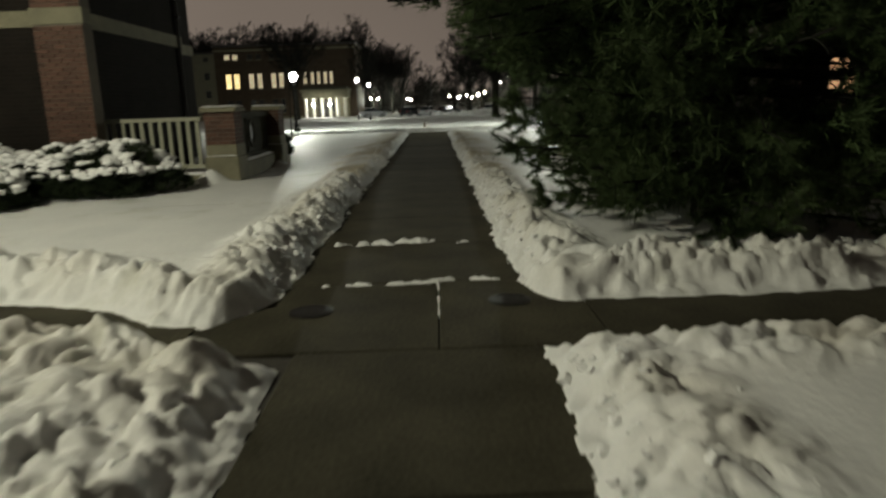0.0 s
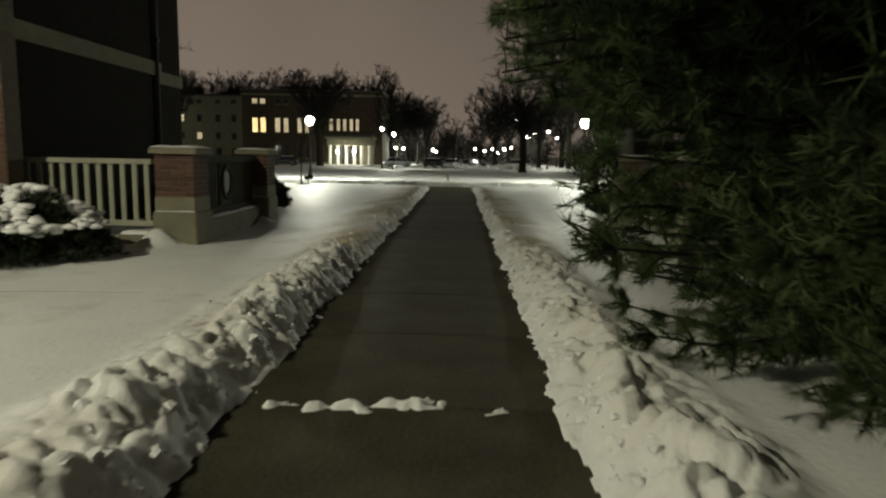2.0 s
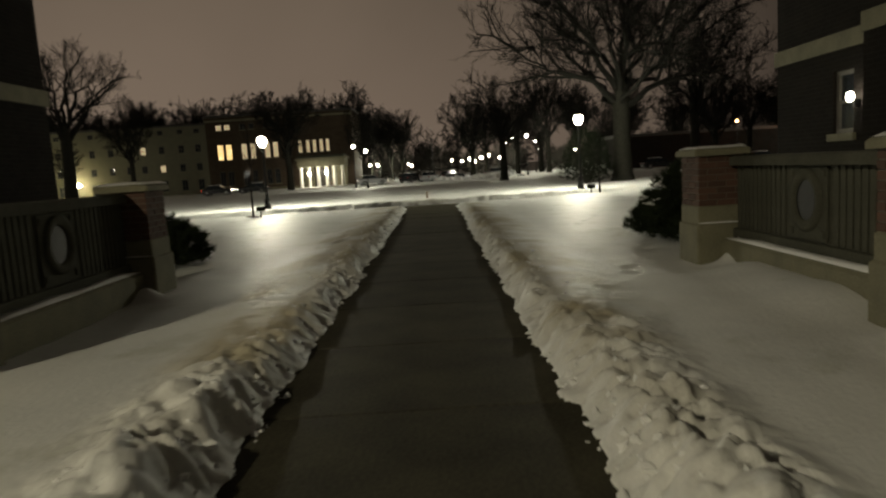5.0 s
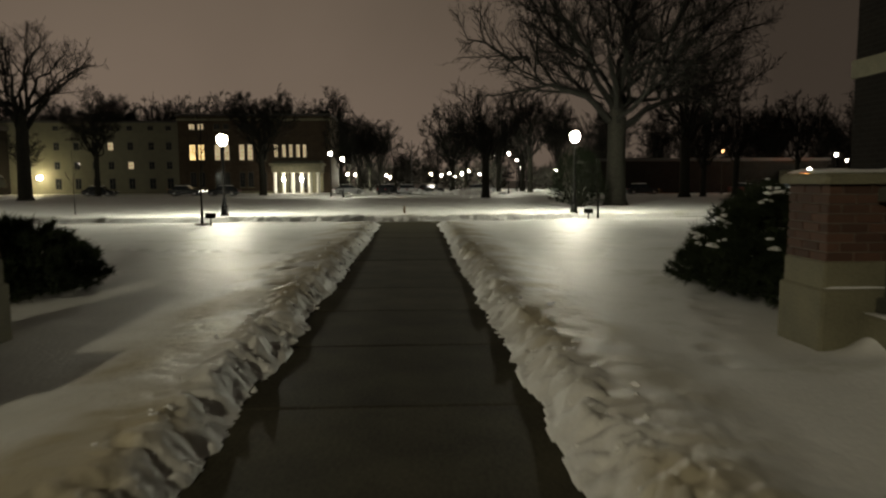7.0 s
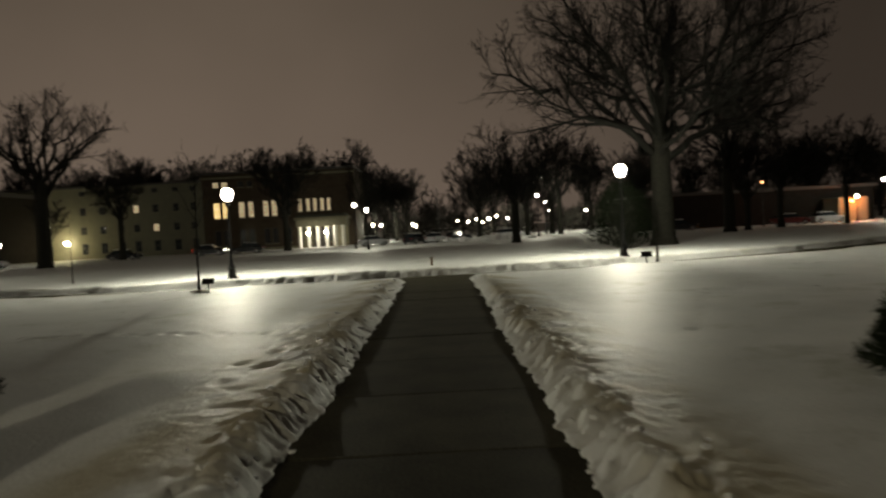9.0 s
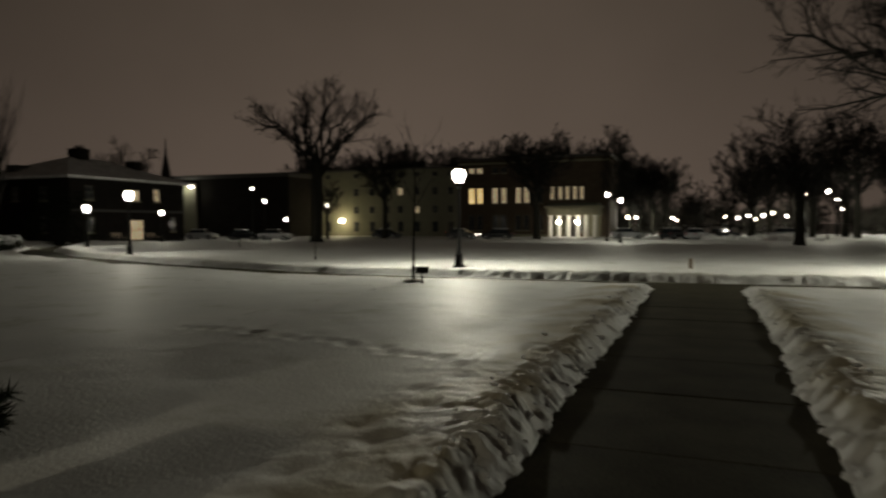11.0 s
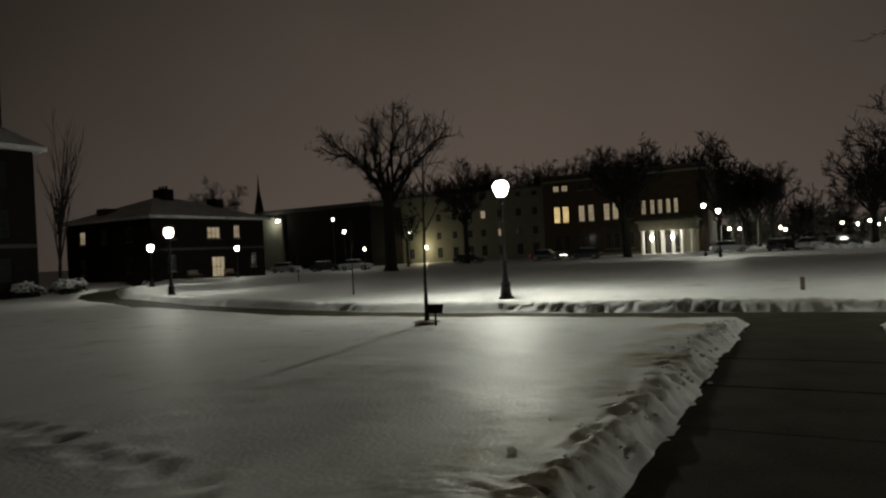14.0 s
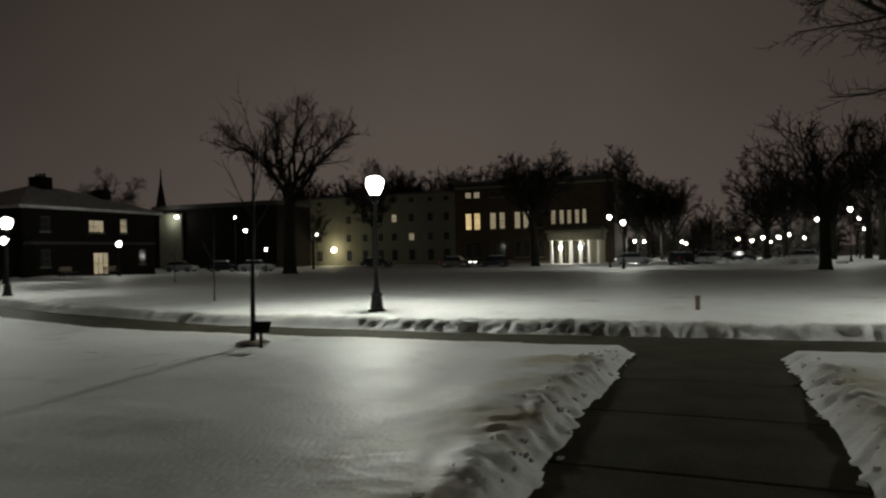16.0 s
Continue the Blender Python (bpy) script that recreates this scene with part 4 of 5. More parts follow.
for i, (x, y, label) in enumerate(((-6.43, 31.25, "young bare sapling in a ring of mulch"), (6.2, 33.0, "young bare sapling beside the crossing path"),
                                   (-14.2, 39.4, "thin young sapling in the snow"), (-26.7, 50.8, "thin young sapling in the snow"))):
    bare_tree("sapling", x, y, dict(WHIP, kids=((7, 9, 3, 3)[i], 4)), (2.6, 1.5, 1.6, 1.5)[i], (0.034, 0.03, 0.02, 0.02)[i], 60 + i, label, "saplings", 0, "sapling")
    part_b = Build().lathe(x, y, [(0.04 + ground_at(x, y) * 0.9, 0.26), (0.05 + ground_at(x, y), 0.2), (0.06 + ground_at(x, y), 0.05)], 14)
    if i < 2:
        tagged(part("mulch_ring", part_b, WOOD), "patch of dark mulch round a sapling", "mulch")
bare_tree("bare_tree", -38.2, 43.6, dict(WHIP, kids=(20, 8), first=(0.15, 0.2), ratio=(0.62, 0.4), angle=((7, 18), (10, 25)), min_r=0.014, lift=0.05), 5.6, 0.1, 71, "slender upright bare tree at the house corner")

crown_tree(-100.7, 113.0, 6.5, [(0, 0, 13.8, 6.0, 4.8), (-2.5, 0, 12.5, 4.5, 3.8)], 0.5, 53, "gnarled round crowned bare tree behind the hipped house", 12, (9, 6, 4), 0.035, tilt=0.3)
BEHIND = "trees behind the buildings"
bg = [crown_tree(-55.0, 136.0, 5.5, [(0, 0, 12.2, 5.2, 5.2)], 0.4, 81, "round crowned bare tree behind the far buildings", 13, (9, 6, 4), 0.042, BEHIND, base=-0.7),
      crown_tree(-27.5, 135.0, 5.0, [(-2.0, 0, 11.6, 3.8, 4.8), (2.4, 0, 12.6, 3.6, 4.8)], 0.4, 82, "forked bare tree behind the far buildings", 14, (9, 6, 4), 0.042, BEHIND, base=-0.7),
      crown_tree(7.0, 132.0, 4.5, [(0, 0, 10.6, 6.0, 5.6)], 0.45, 83, "broad bare tree behind the far buildings", 14, (9, 6, 4), 0.042, BEHIND, base=-0.7),
      crown_tree(19.0, 128.0, 5.0, [(0.5, 0, 12.0, 4.6, 5.6), (-2.0, 0, 9.5, 4.2, 3.6)], 0.45, 84, "tall bare tree behind the far buildings", 14, (9, 6, 4), 0.042, BEHIND, base=-0.7)]
for i in range(92):
    r = random.Random(900 + i)
    if i < 30:
        x, y, s = -78 + i * 2.5 + r.uniform(-1, 1), 139 + r.uniform(-2, 8), r.uniform(0.95, 1.12)
        if x > -14:
            s *= 0.72
    elif i < 46:
        x, y, s = 8 + (i - 30) * 5.2 + r.uniform(-2, 2), 122 + r.uniform(-8, 20), r.uniform(0.72, 1.0)
    elif i < 54:
        x, y, s = -125 + (i - 46) * 7 + r.uniform(-2, 2), 132 + r.uniform(-3, 14), r.uniform(0.55, 0.7)
    elif i < 60:
        x, y, s = 28 + (i - 54) * 7, 72 + r.uniform(0, 16), r.uniform(0.6, 0.85)
    else:
        x, y, s = -60 + (i - 60) * 5.4 + r.uniform(-2, 2), 172 + r.uniform(-12, 25), r.choice((0.6, 0.7, 0.75, 0.8, 1.05))
    copy_thing(bg[i % 4], pose(x, y, -0.7 if y > 90 else -0.3, 0, 0, r.uniform(0, 360)) @ Matrix.Diagonal((s, s, s, 1)))


FARWOOD = material("far_woods", (0.058, 0.054, 0.048), 0.95, vary=0.3, scale=0.5, bump=0, spec=0.0)


def needle_tufts(places, rng, count, length, spread, thick=0.006):
    """Tufts of needles: thin slivers fanned round a direction."""
    v, f = [], []
    for p, d, s in places:
        d = Vector(d).normalized()
        a = d.orthogonal().normalized()
        c = d.cross(a)
        for _ in range(count):
            t, e = rng.uniform(0, 6.28), rng.uniform(0.15, spread)
            nd = (d * math.cos(e) + (a * math.cos(t) + c * math.sin(t)) * math.sin(e))
            w = nd.cross(Vector((rng.gauss(0, 1), rng.gauss(0, 1), rng.gauss(0, 1)))).normalized() * thick * s
            o = Vector(p) - d * rng.uniform(0, 0.10) * s
            tip = o + nd * length * s * rng.uniform(0.7, 1.1)
            k = len(v)
            v += [tuple(o - w), tuple(o + w), tuple(tip)]
            f.append((k, k + 1, k + 2))
    b = Build()
    b.v, b.f = v, f
    return b


def clear_of_path(x, y, z):
    """Whether a point lies inside the crown's outline on the side of the path."""
    if y > 7.6 and x < 0.12 + 0.57 * (y - 6.0):
        return False
    if z < 0.9 and x < 1.4:
        return False
    return x > (1.0 if z < 2.05 else 0.1 if z < 2.6 else -0.2)


def pine(x, y, label):
    rng = random.Random(7)
    z = ground_at(x, y)
    t = thing("pine_tree", label, "pine tree", (x, y, z - 0.1))
    b = Build()
    b.tube([Vector((0, 0, 0)), Vector((0.05, 0, 2.5)), Vector((0, 0.1, 6)), Vector((0, 0, 9))], [0.19, 0.16, 0.1, 0.03], 9)
    part("trunk", b, BARK, t, "", True)
    limbs, tufts = Build(), []
    zz = 0.35
    while zz < 8.2:
        reach = 3.3 * (1 - (zz / 9.8) ** 1.8) * (0.72 + 0.28 * min(zz / 2.2, 1))
        for k in range(13 if zz > 1.7 else 10):
            az = (0.483 if zz > 1.7 else 0.628) * k + rng.uniform(-0.5, 0.5) + zz * 3
            L = reach * rng.uniform(0.7, 1.05)
            while L > 0.6 and not clear_of_path(x + math.cos(az) * L, y + math.sin(az) * L, zz):
                L -= 0.08
            droop = -0.16 if zz < 2 else 0.08
            pts = [Vector((0, 0, zz))]
            d = Vector((math.cos(az), math.sin(az), droop)).normalized()
            n = 7
            for i in range(n):
                d = (d + Vector((rng.gauss(0, 0.06), rng.gauss(0, 0.06), 0.035))).normalized()
                q = pts[-1] + d * (L / n)
                q.z = max(q.z, 0.22)
                pts.append(q)
            limbs.tube(pts, [0.035 - 0.028 * i / n for i in range(n + 1)], 5)
            for i in range(2, n + 1):
                for s in range(4 if i < n else 8):
                    a2 = az + rng.uniform(-1.3, 1.3)
                    sl = rng.uniform(0.15, 0.5) * (0.55 + 0.45 * (1 - i / n))
                    e = pts[i] + Vector((math.cos(a2) * sl, math.sin(a2) * sl, rng.uniform(-0.14, 0.2)))
                    e.z = max(e.z, 0.2)
                    limbs.tube([pts[i], (pts[i] + e) / 2 + Vector((0, 0, 0.02)), e], [0.008, 0.006, 0.004], 3)
                    dd = (e - pts[i]).normalized() + Vector((0, 0, 0.25))
                    tufts.append((e, dd, 1.0))
                    tufts.append(((pts[i] + e) / 2, dd, 0.9))
        zz += rng.uniform(0.17, 0.26) * (1 if zz < 4 else 1.5)
    # one long low limb out towards the path
    tip_at = Vector((0.95 - x, 7.7 - y, 0.82))
    start = Vector((0, 0, 0.75))
    limbs.tube([start, start.lerp(tip_at, 0.5) + Vector((0, 0, 0.08)), tip_at], [0.03, 0.02, 0.008], 5)
    for i in range(14):
        p = start.lerp(tip_at, 0.35 + 0.65 * i / 13) + Vector((rng.uniform(-0.08, 0.08), rng.uniform(-0.12, 0.12), 0.03))
        tufts.append((p, tip_at - start + Vector((0, rng.uniform(-0.5, 0.5), 0.3)), 1.0))
    # boughs that hang out over the path above head height
    boughs = [(rng.uniform(2.3, 4.4), rng.uniform(0.15, 0.9), rng.uniform(4.4, 7.3), rng.uniform(2.35, 4.3)) for _ in range(22)]
    for bz, tx, ty, tz in boughs + [(2.3, -0.15, 4.75, 2.12), (2.5, 0.1, 5.5, 2.5), (2.6, 0.2, 6.4, 2.45), (2.8, 0.1, 6.9, 2.8), (3.0, 0.9, 7.6, 2.9), (2.6, 0.7, 4.6, 2.3), (3.2, 0.2, 5.0, 3.0), (2.4, 0.3, 6.5, 2.12), (2.6, 0.1, 7.2, 2.5), (2.7, 0.35, 7.6, 2.3), (2.6, 0.0, 6.2, 2.3), (2.9, 0.2, 8.0, 2.75), (2.5, 0.5, 7.0, 2.2), (2.8, 0.45, 8.2, 2.5),
                               (2.2, 0.5, 6.8, 2.02), (2.1, 0.62, 7.3, 1.98), (2.0, 0.8, 7.6, 1.92), (2.3, 0.42, 7.4, 2.15), (2.1, 0.7, 6.4, 1.98), (2.4, 0.6, 8.2, 2.25), (2.2, 0.9, 8.0, 2.05), (2.4, 0.5, 6.0, 2.1), (2.9, 0.35, 7.0, 2.6),
                               (2.5, -0.25, 5.0, 2.32), (2.6, -0.3, 5.3, 2.45), (2.5, -0.15, 5.5, 2.28), (2.7, -0.35, 5.6, 2.6), (2.6, -0.1, 4.8, 2.42), (2.7, -0.2, 6.0, 2.62), (2.9, -0.3, 5.2, 2.8),
                               (2.2, 0.45, 8.0, 2.02), (2.1, 0.55, 8.5, 2.0), (2.0, 0.78, 8.2, 1.85), (2.0, 0.98, 8.5, 1.8), (2.1, 0.85, 7.4, 1.8), (1.9, 1.1, 8.2, 1.68), (2.3, 0.75, 8.6, 2.1), (1.9, 1.05, 7.6, 1.6)]:
        start, tip_at = Vector((0, 0, bz)), Vector((tx - x, ty - y, tz))
        side = (tip_at - start).cross(Vector((0, 0, 1))).normalized()
        limbs.tube([start, start.lerp(tip_at, 0.5) + Vector((0, 0, 0.12)), tip_at], [0.035, 0.022, 0.008], 5)
        for i in range(46):
            f = rng.uniform(0.3, 1.0) ** 0.7
            p = start.lerp(tip_at, f) + side * rng.uniform(-0.5, 0.5) * (1.15 - f) + Vector((0, 0, rng.uniform(-0.05, 0.16) + 0.1 * (1 - f)))
            tufts.append((p, (tip_at - start).normalized() + side * rng.uniform(-0.8, 0.8) + Vector((0, 0, 0.25)), 1.0))
            if i % 3 == 0:
                limbs.tube([start.lerp(tip_at, f), p], [0.008, 0.004], 3)
    # the dense inside of the crown
    inside = []
    while len(inside) < 6500:
        zz, az = rng.uniform(0.4, 6.5), rng.uniform(0, 6.28)
        r = 3.1 * (1 - (zz / 9.8) ** 1.8) * (0.68 + 0.30 * min(zz / 2.2, 1)) * math.sqrt(rng.uniform(0.12, 0.92))
        px, py = math.cos(az) * r, math.sin(az) * r
        if not clear_of_path(x + px - 0.3, y + py + 0.2, zz - 0.1):
            continue
        inside.append((Vector((px, py, zz)), Vector((px, py, rng.uniform(-0.3, 1.2))), rng.uniform(1.2, 1.7)))
    # a thin spot in the crown before the lit window
    g0, g1 = Vector((0.12 - x, 0.5 - y, 1.5 - z)), Vector((7.49 - x, 12.05 - y, 1.72 - z))
    way = (g1 - g0).normalized()

    def dense(q):
        r = q[0] - g0
        return (r - way * r.dot(way)).length > (0.34 if rng.random() < 0.93 else 0.2)
    tufts, inside = [q for q in tufts if dense(q)], [q for q in inside if dense(q)]
    part("inner_needles", needle_tufts(inside, rng, 26, 0.12, 1.5, 0.0048), NEEDLE, t)
    part("boughwork", limbs, TWIG, t)
    part("needles", needle_tufts(tufts, rng, 40, 0.105, 1.45, 0.0030), NEEDLE, t, "long dark green needles in tufts")
    return t


pine(3.1, 7.0, "dense dark green pine with low branches spread over the snow")


def shrub(name, cx, cy, rx, ry, h, seed, label, leaf, n=900, snow=0, category="shrub"):
    """A mound of small leafy sprigs on stems, with snow lying on some of them."""
    rng = random.Random(seed)
    z = ground_at(cx, cy)
    t = thing(name, label, category, (cx, cy, z - 0.05))
    stems, leaves, caps = Build(), [], Build()
    for i in range(n):
        u, az = rng.random(), rng.uniform(0, 6.28)
        el = math.asin(u ** 0.8)
        bump = 1 + 0.28 * noise.noise((math.cos(az) * 2.2 + seed, math.sin(az) * 2.2, u * 3)) + rng.uniform(-0.08, 0.08)
        k = (1.0 if rng.random() < 0.75 else rng.uniform(0.5, 0.95)) * bump
        p = Vector((math.cos(az) * math.cos(el) * rx * k, math.sin(az) * math.cos(el) * ry * k, 0.06 + h * (0.08 + 0.92 * math.sin(el)) * k))
        d = Vector((p.x / rx, p.y / ry, 0.5 * p.z / h + 0.35))
        leaves.append((p, d, rng.uniform(0.7, 1.2)))
        if i % 14 == 0:
            stems.tube([Vector((p.x * 0.1, p.y * 0.1, 0)), p * 0.6, p], [0.02, 0.012, 0.005], 4)
        if snow and u > 0.3 and noise.noise((p.x * (2.6 if snow > 0 else 4.4) + seed, p.y * (2.6 if snow > 0 else 4.4), 5 + (0 if snow > 0 else p.z * 4.4))) > 0.28 - snow:
            caps.blob((p.x, p.y, p.z + 0.045), rng.uniform(0.05, 0.12) if snow > 0 else rng.uniform(0.025, 0.06), rng, 0.42, 0.35)
    part("stemwork", stems, BARK, t)
    part("foliage", needle_tufts(leaves, rng, 26, 0.12, 1.4), leaf, t, "dense small dark leaves")
    if snow:
        tagged(part("snow", caps, FRESH, t, "", True), "clumps of snow caught on top", kind="stuff")
    return t


DEEP_YEW = material("deep_green_leaves", (0.010, 0.013, 0.008), 0.9, vary=0.3, scale=9, bump=0, spec=0.0)
shrub("shrub", -5.3, 10.65, 1.3, 0.85, 0.74, 3, "low clipped evergreen shrub with snow on top", YEW, 1800, 0.36)
shrub("shrub", -7.2, 10.9, 1.1, 0.8, 0.72, 4, "low evergreen shrub with snow on top before the house", YEW, 1000, 0.42)
shrub("shrub", -6.6, 9.3, 0.9, 0.7, 0.5, 5, "low evergreen shrub with snow on top", YEW, 800, 0.42)
shrub("shrub", -4.9, 18.7, 1.05, 1.1, 0.78, 6, "dark evergreen shrub behind the pier", YEW, 1500, 0.0)
shrub("shrub", 4.4, 18.1, 1.15, 1.5, 1.12, 7, "dark evergreen shrub dusted with snow behind the pier", YEW, 4200, -0.12)
shrub("evergreen", 8.0, 43.0, 1.25, 1.0, 2.7, 8, "dark evergreen bush beside a lamp post", DEEP_YEW, 1600, 0.0)
shrub("evergreen", -47.0, 55.0, 3.0, 2.2, 4.4, 9, "large dark evergreen before the hipped house", DEEP_YEW, 1800, 0.0)
for i, (x, y) in enumerate(((-36.2, 40.5), (-36.2, 42.6), (-38.0, 44.2))):
    shrub("shrub", x, y, 0.9, 0.7, 0.7, 80 + i, "small shrub with snow on top at the house wall", YEW, 300, 0.4)

# far woods that close the horizon: many small bushy clumps, crown beside crown
rng = random.Random(55)
wood = []
for i in range(120):
    cx, cy = -135 + i * 2.3 + rng.uniform(-1.5, 1.5), 158 + rng.uniform(-8, 30)
    top = rng.uniform(4.0, 7.5)
    for k in range(170):
        u = Vector((rng.gauss(0, 1), rng.gauss(0, 1), rng.gauss(0, 1))).normalized() * rng.uniform(0.25, 1.0)
        wood.append((Vector((cx + u.x * top * 0.5, cy + u.y * 2.0, -0.5 + top * (0.5 + 0.5 * u.z))), Vector((u.x, u.y, u.z + 0.5)), rng.uniform(0.7, 1.2)))
tagged(part("far_woods", needle_tufts(wood, rng, 7, 1.1, 1.4, 0.10), FARWOOD), "dark leafless woods along the horizon", "woods", kind="stuff")

# loose lumps of snow thrown up along the path edges
rng = random.Random(77)
lumps = Build()
for i in range(2600):
    y = rng.uniform(-0.5, 12) if i < 2000 else rng.uniform(12, 32)
    if rng.random() < 0.55:
        x = -1.04 - abs(rng.gauss(0, 0.28))
    else:
        x = 0.74 + abs(rng.gauss(0, 0.26))
    if 3.2 < y < 5.0:
        continue
    zz = ground_at(x, y)
    if zz < 0.05 and rng.random() < 0.8:
        continue
    s = rng.choice((0.009, 0.011, 0.014, 0.018, 0.024, 0.034) if y < 14 else (0.014, 0.02, 0.03, 0.036))
    lumps.blob((x, y, max(zz, 0) + s * 0.1), s, rng, 0.7, 0.6)
tagged(part("snow_lumps", lumps, FRESH), "loose lumps of ploughed snow along the path", "snow", kind="stuff")

# ---- the long hall across the quad ----
DOOR_DIM = material("dark_glazed_door", (0.05, 0.045, 0.04), 0.3, bump=0)
hall = thing("hall", "long three storey brick hall with a lit columned portico", "building", (0, 121.6, -0.7))
PAIRS = ((-36.1, -35.1), (-34.7, -33.7), (-32.1, -31.15), (-30.6, -29.7), (-28.2, -27.3), (-26.85, -25.95), (-24.6, -23.8))
PORT = ((-22.6, -21.9), (-21.3, -20.65), (-20.2, -19.55), (-19.05, -18.4), (-17.95, -17.35))
main, wing = [], []
for i, (a, e) in enumerate(PAIRS):
    main += [(a, e, 5.56, 8.1, LIT if i < 2 else LIT_DIM if i < 6 else PANE), (a, e, 1.2, 3.65, PANE), (a, e, 10.45, 11.4, LIT_DIM if i < 2 else PANE)]
for i, (a, e) in enumerate(PORT):
    main.append((a, e, 6.0, 8.1, LIT_DIM))
    if i != 2:
        main.append((a, e, 1.0, 3.2, PANE))
WINGX = (-70.2, -66.4, -63.2, -57.5, -54.4, -51.5, -49.0, -45.9, -42.6, -39.8)
for i, a in enumerate(WINGX):
    wing.append((a, a + 1.05, 0.95, 2.75, PANE))
    wing.append((a, a + 0.95, 4.15, 5.4, LIT_DIM if i == 7 else PANE))
    wing.append((a, a + 0.95, 7.2, 8.5, LIT_DIM if i in (0, 6) else PANE))
    wing.append((a, a + 0.95, 10.3, 11.1, PANE))
part("wall", wall_cells(Build(), "x", 0, 0.4, -37.8, -13.4, -0.4, 12.6, [m[:4] for m in main]), FAR_BRICK, hall, "brown brick front")
part("wing_wall", wall_cells(Build(), "x", 0.02, 0.4, -72.0, -37.82, -0.4, 11.6, [m[:4] for m in wing]), STUCCO, hall, "pale plain wing")
part("side_wall", Build().box(-13.8, -13.4, 0.4, 14, -0.4, 12.6).box(-72, -71.6, 0.4, 14, -0.4, 11.6).box(-72, -13.4, 14, 14.4, -0.4, 11.6), FAR_BRICK, hall)
part("roof", Build().box(-38.1, -13.1, -0.4, 14.6, 12.6, 12.95, 0.1), SLATE, hall)
part("roof", Build().box(-72.3, -38.12, -0.35, 14.6, 11.6, 11.9, 0.1), SLATE, hall)
part("cornice", Build().box(-37.9, -13.3, -0.25, 0.0, 11.9, 12.2), STONE, hall)
part("base_course", Build().box(-37.8, -22.3, -0.12, 0, -0.4, 0.6), STONE, hall)
part("floor_inside", Build().box(-71.5, -13.9, 0.6, 13.8, 4.4, 4.6).box(-71.5, -13.9, 0.6, 13.8, 9.0, 9.2), STUCCO, hall)
for a, e, z0, z1, mt in main + wing:
    window(hall, "x", 0, a, e, z0, z1, 0.2, mt, (1, 3) if z1 - z0 > 2 else (1, 1))
portico = thing("portico", "white columned portico lit from within", "portico", (0, 117.5, -0.7))
part("steps", Build().box(-22.4, -14.2, -0.6, 4.0, -0.2, 0.05).box(-22.2, -14.4, -0.2, 4.0, 0.05, 0.2), STONE, portico)
for x in (-21.7, -20.35, -18.95, -17.55, -16.3, -15.0):
    col = part("column", Build().lathe(x, 0.2, [(0.2, 0.34), (0.32, 0.34), (0.36, 0.27), (1.6, 0.27), (3.2, 0.23), (3.28, 0.3), (3.5, 0.32)], 14), WHITE, portico, "", True)
part("entablature", Build().box(-22.2, -14.5, -0.2, 4.0, 3.5, 4.6, 0.05), STONE, portico)
part("cornice", Build().box(-22.5, -14.2, -0.5, 4.0, 4.6, 4.95, 0.05), STONE, portico)
part("parapet", Build().box(-22.1, -14.6, -0.1, 4.0, 4.95, 5.35), SHADED_STONE, portico)
for a, e in ((-21.95, -21.35), (-20.6, -20.3), (-18.4, -18.0), (-17.3, -14.7)):
    part("back_wall", Build().box(a, e, 3.85, 4.0, 0.2, 3.5), STONE, portico)
point_lamp("portico_light", (-18.3, 119.6, 2.4), PORCH * 0.5, (1, 0.97, 0.9), 0.2)
door = tagged(part("door_1", Build().box(-20.25, -18.45, 3.9, 3.98, 0.2, 2.9), DOOR_DIM), "dim glazed double door under the portico", "door", kind="structure")
door.location = (0, 117.5, -0.7)
for x in (-20.35, -17.55):
    w = thing("wall_lamp", "glowing lantern on a portico column", "wall lamp", (x, 117.24, 1.75))
    part("lantern", Build().lathe(0, 0, [(-0.25, 0.1), (-0.15, 0.2), (0.15, 0.22), (0.28, 0.08)], 10), GLOBE, w, "", True)
point_lamp("portico_light", (-20.35, 116.9, 1.75), PORCH * 0.42, (1, 0.97, 0.9), 0.2)
point_lamp("portico_light", (-17.55, 116.9, 1.75), PORCH * 0.42, (1, 0.97, 0.9), 0.2)
entry = thing("wall_lamp", "large yellow lamp over a side entrance", "wall lamp", (-59.5, 120.9, 2.2))
part("lantern", Build().lathe(0, 0, [(-0.35, 0.12), (-0.2, 0.4), (0.15, 0.42), (0.35, 0.1)], 12), GLOBE_WARM, entry, "", True)
point_lamp("entry_light", (-59.5, 119.6, 2.3), PORCH * 1.3, (1, 0.92, 0.58), 0.3)


# ---- hipped house at the left of the quad ----
def hip_roof(x0, x1, y0, y1, z, top, inset, over=0.6):
    b = Build()
    x0, x1, y0, y1 = x0 - over, x1 + over, y0 - over, y1 + over
    if x1 - x0 > y1 - y0:
        r = [(x0 + inset, (y0 + y1) / 2, top), (x1 - inset, (y0 + y1) / 2, top)]
        f = [(0, 1, 5, 4), (1, 2, 5), (2, 3, 4, 5), (3, 0, 4)]
    else:
        r = [((x0 + x1) / 2, y0 + inset, top), ((x0 + x1) / 2, y1 - inset, top)]
        f = [(0, 1, 4), (1, 2, 5, 4), (2, 3, 5), (3, 0, 4, 5)]
    b.v = [(x0, y0, z), (x1, y0, z), (x1, y1, z), (x0, y1, z), *r, (x0, y0, z - 0.25), (x1, y0, z - 0.25), (x1, y1, z - 0.25), (x0, y1, z - 0.25)]
    b.f = f + [(6, 7, 1, 0), (7, 8, 2, 1), (8, 9, 3, 2), (9, 6, 0, 3), (9, 8, 7, 6)]
    return b


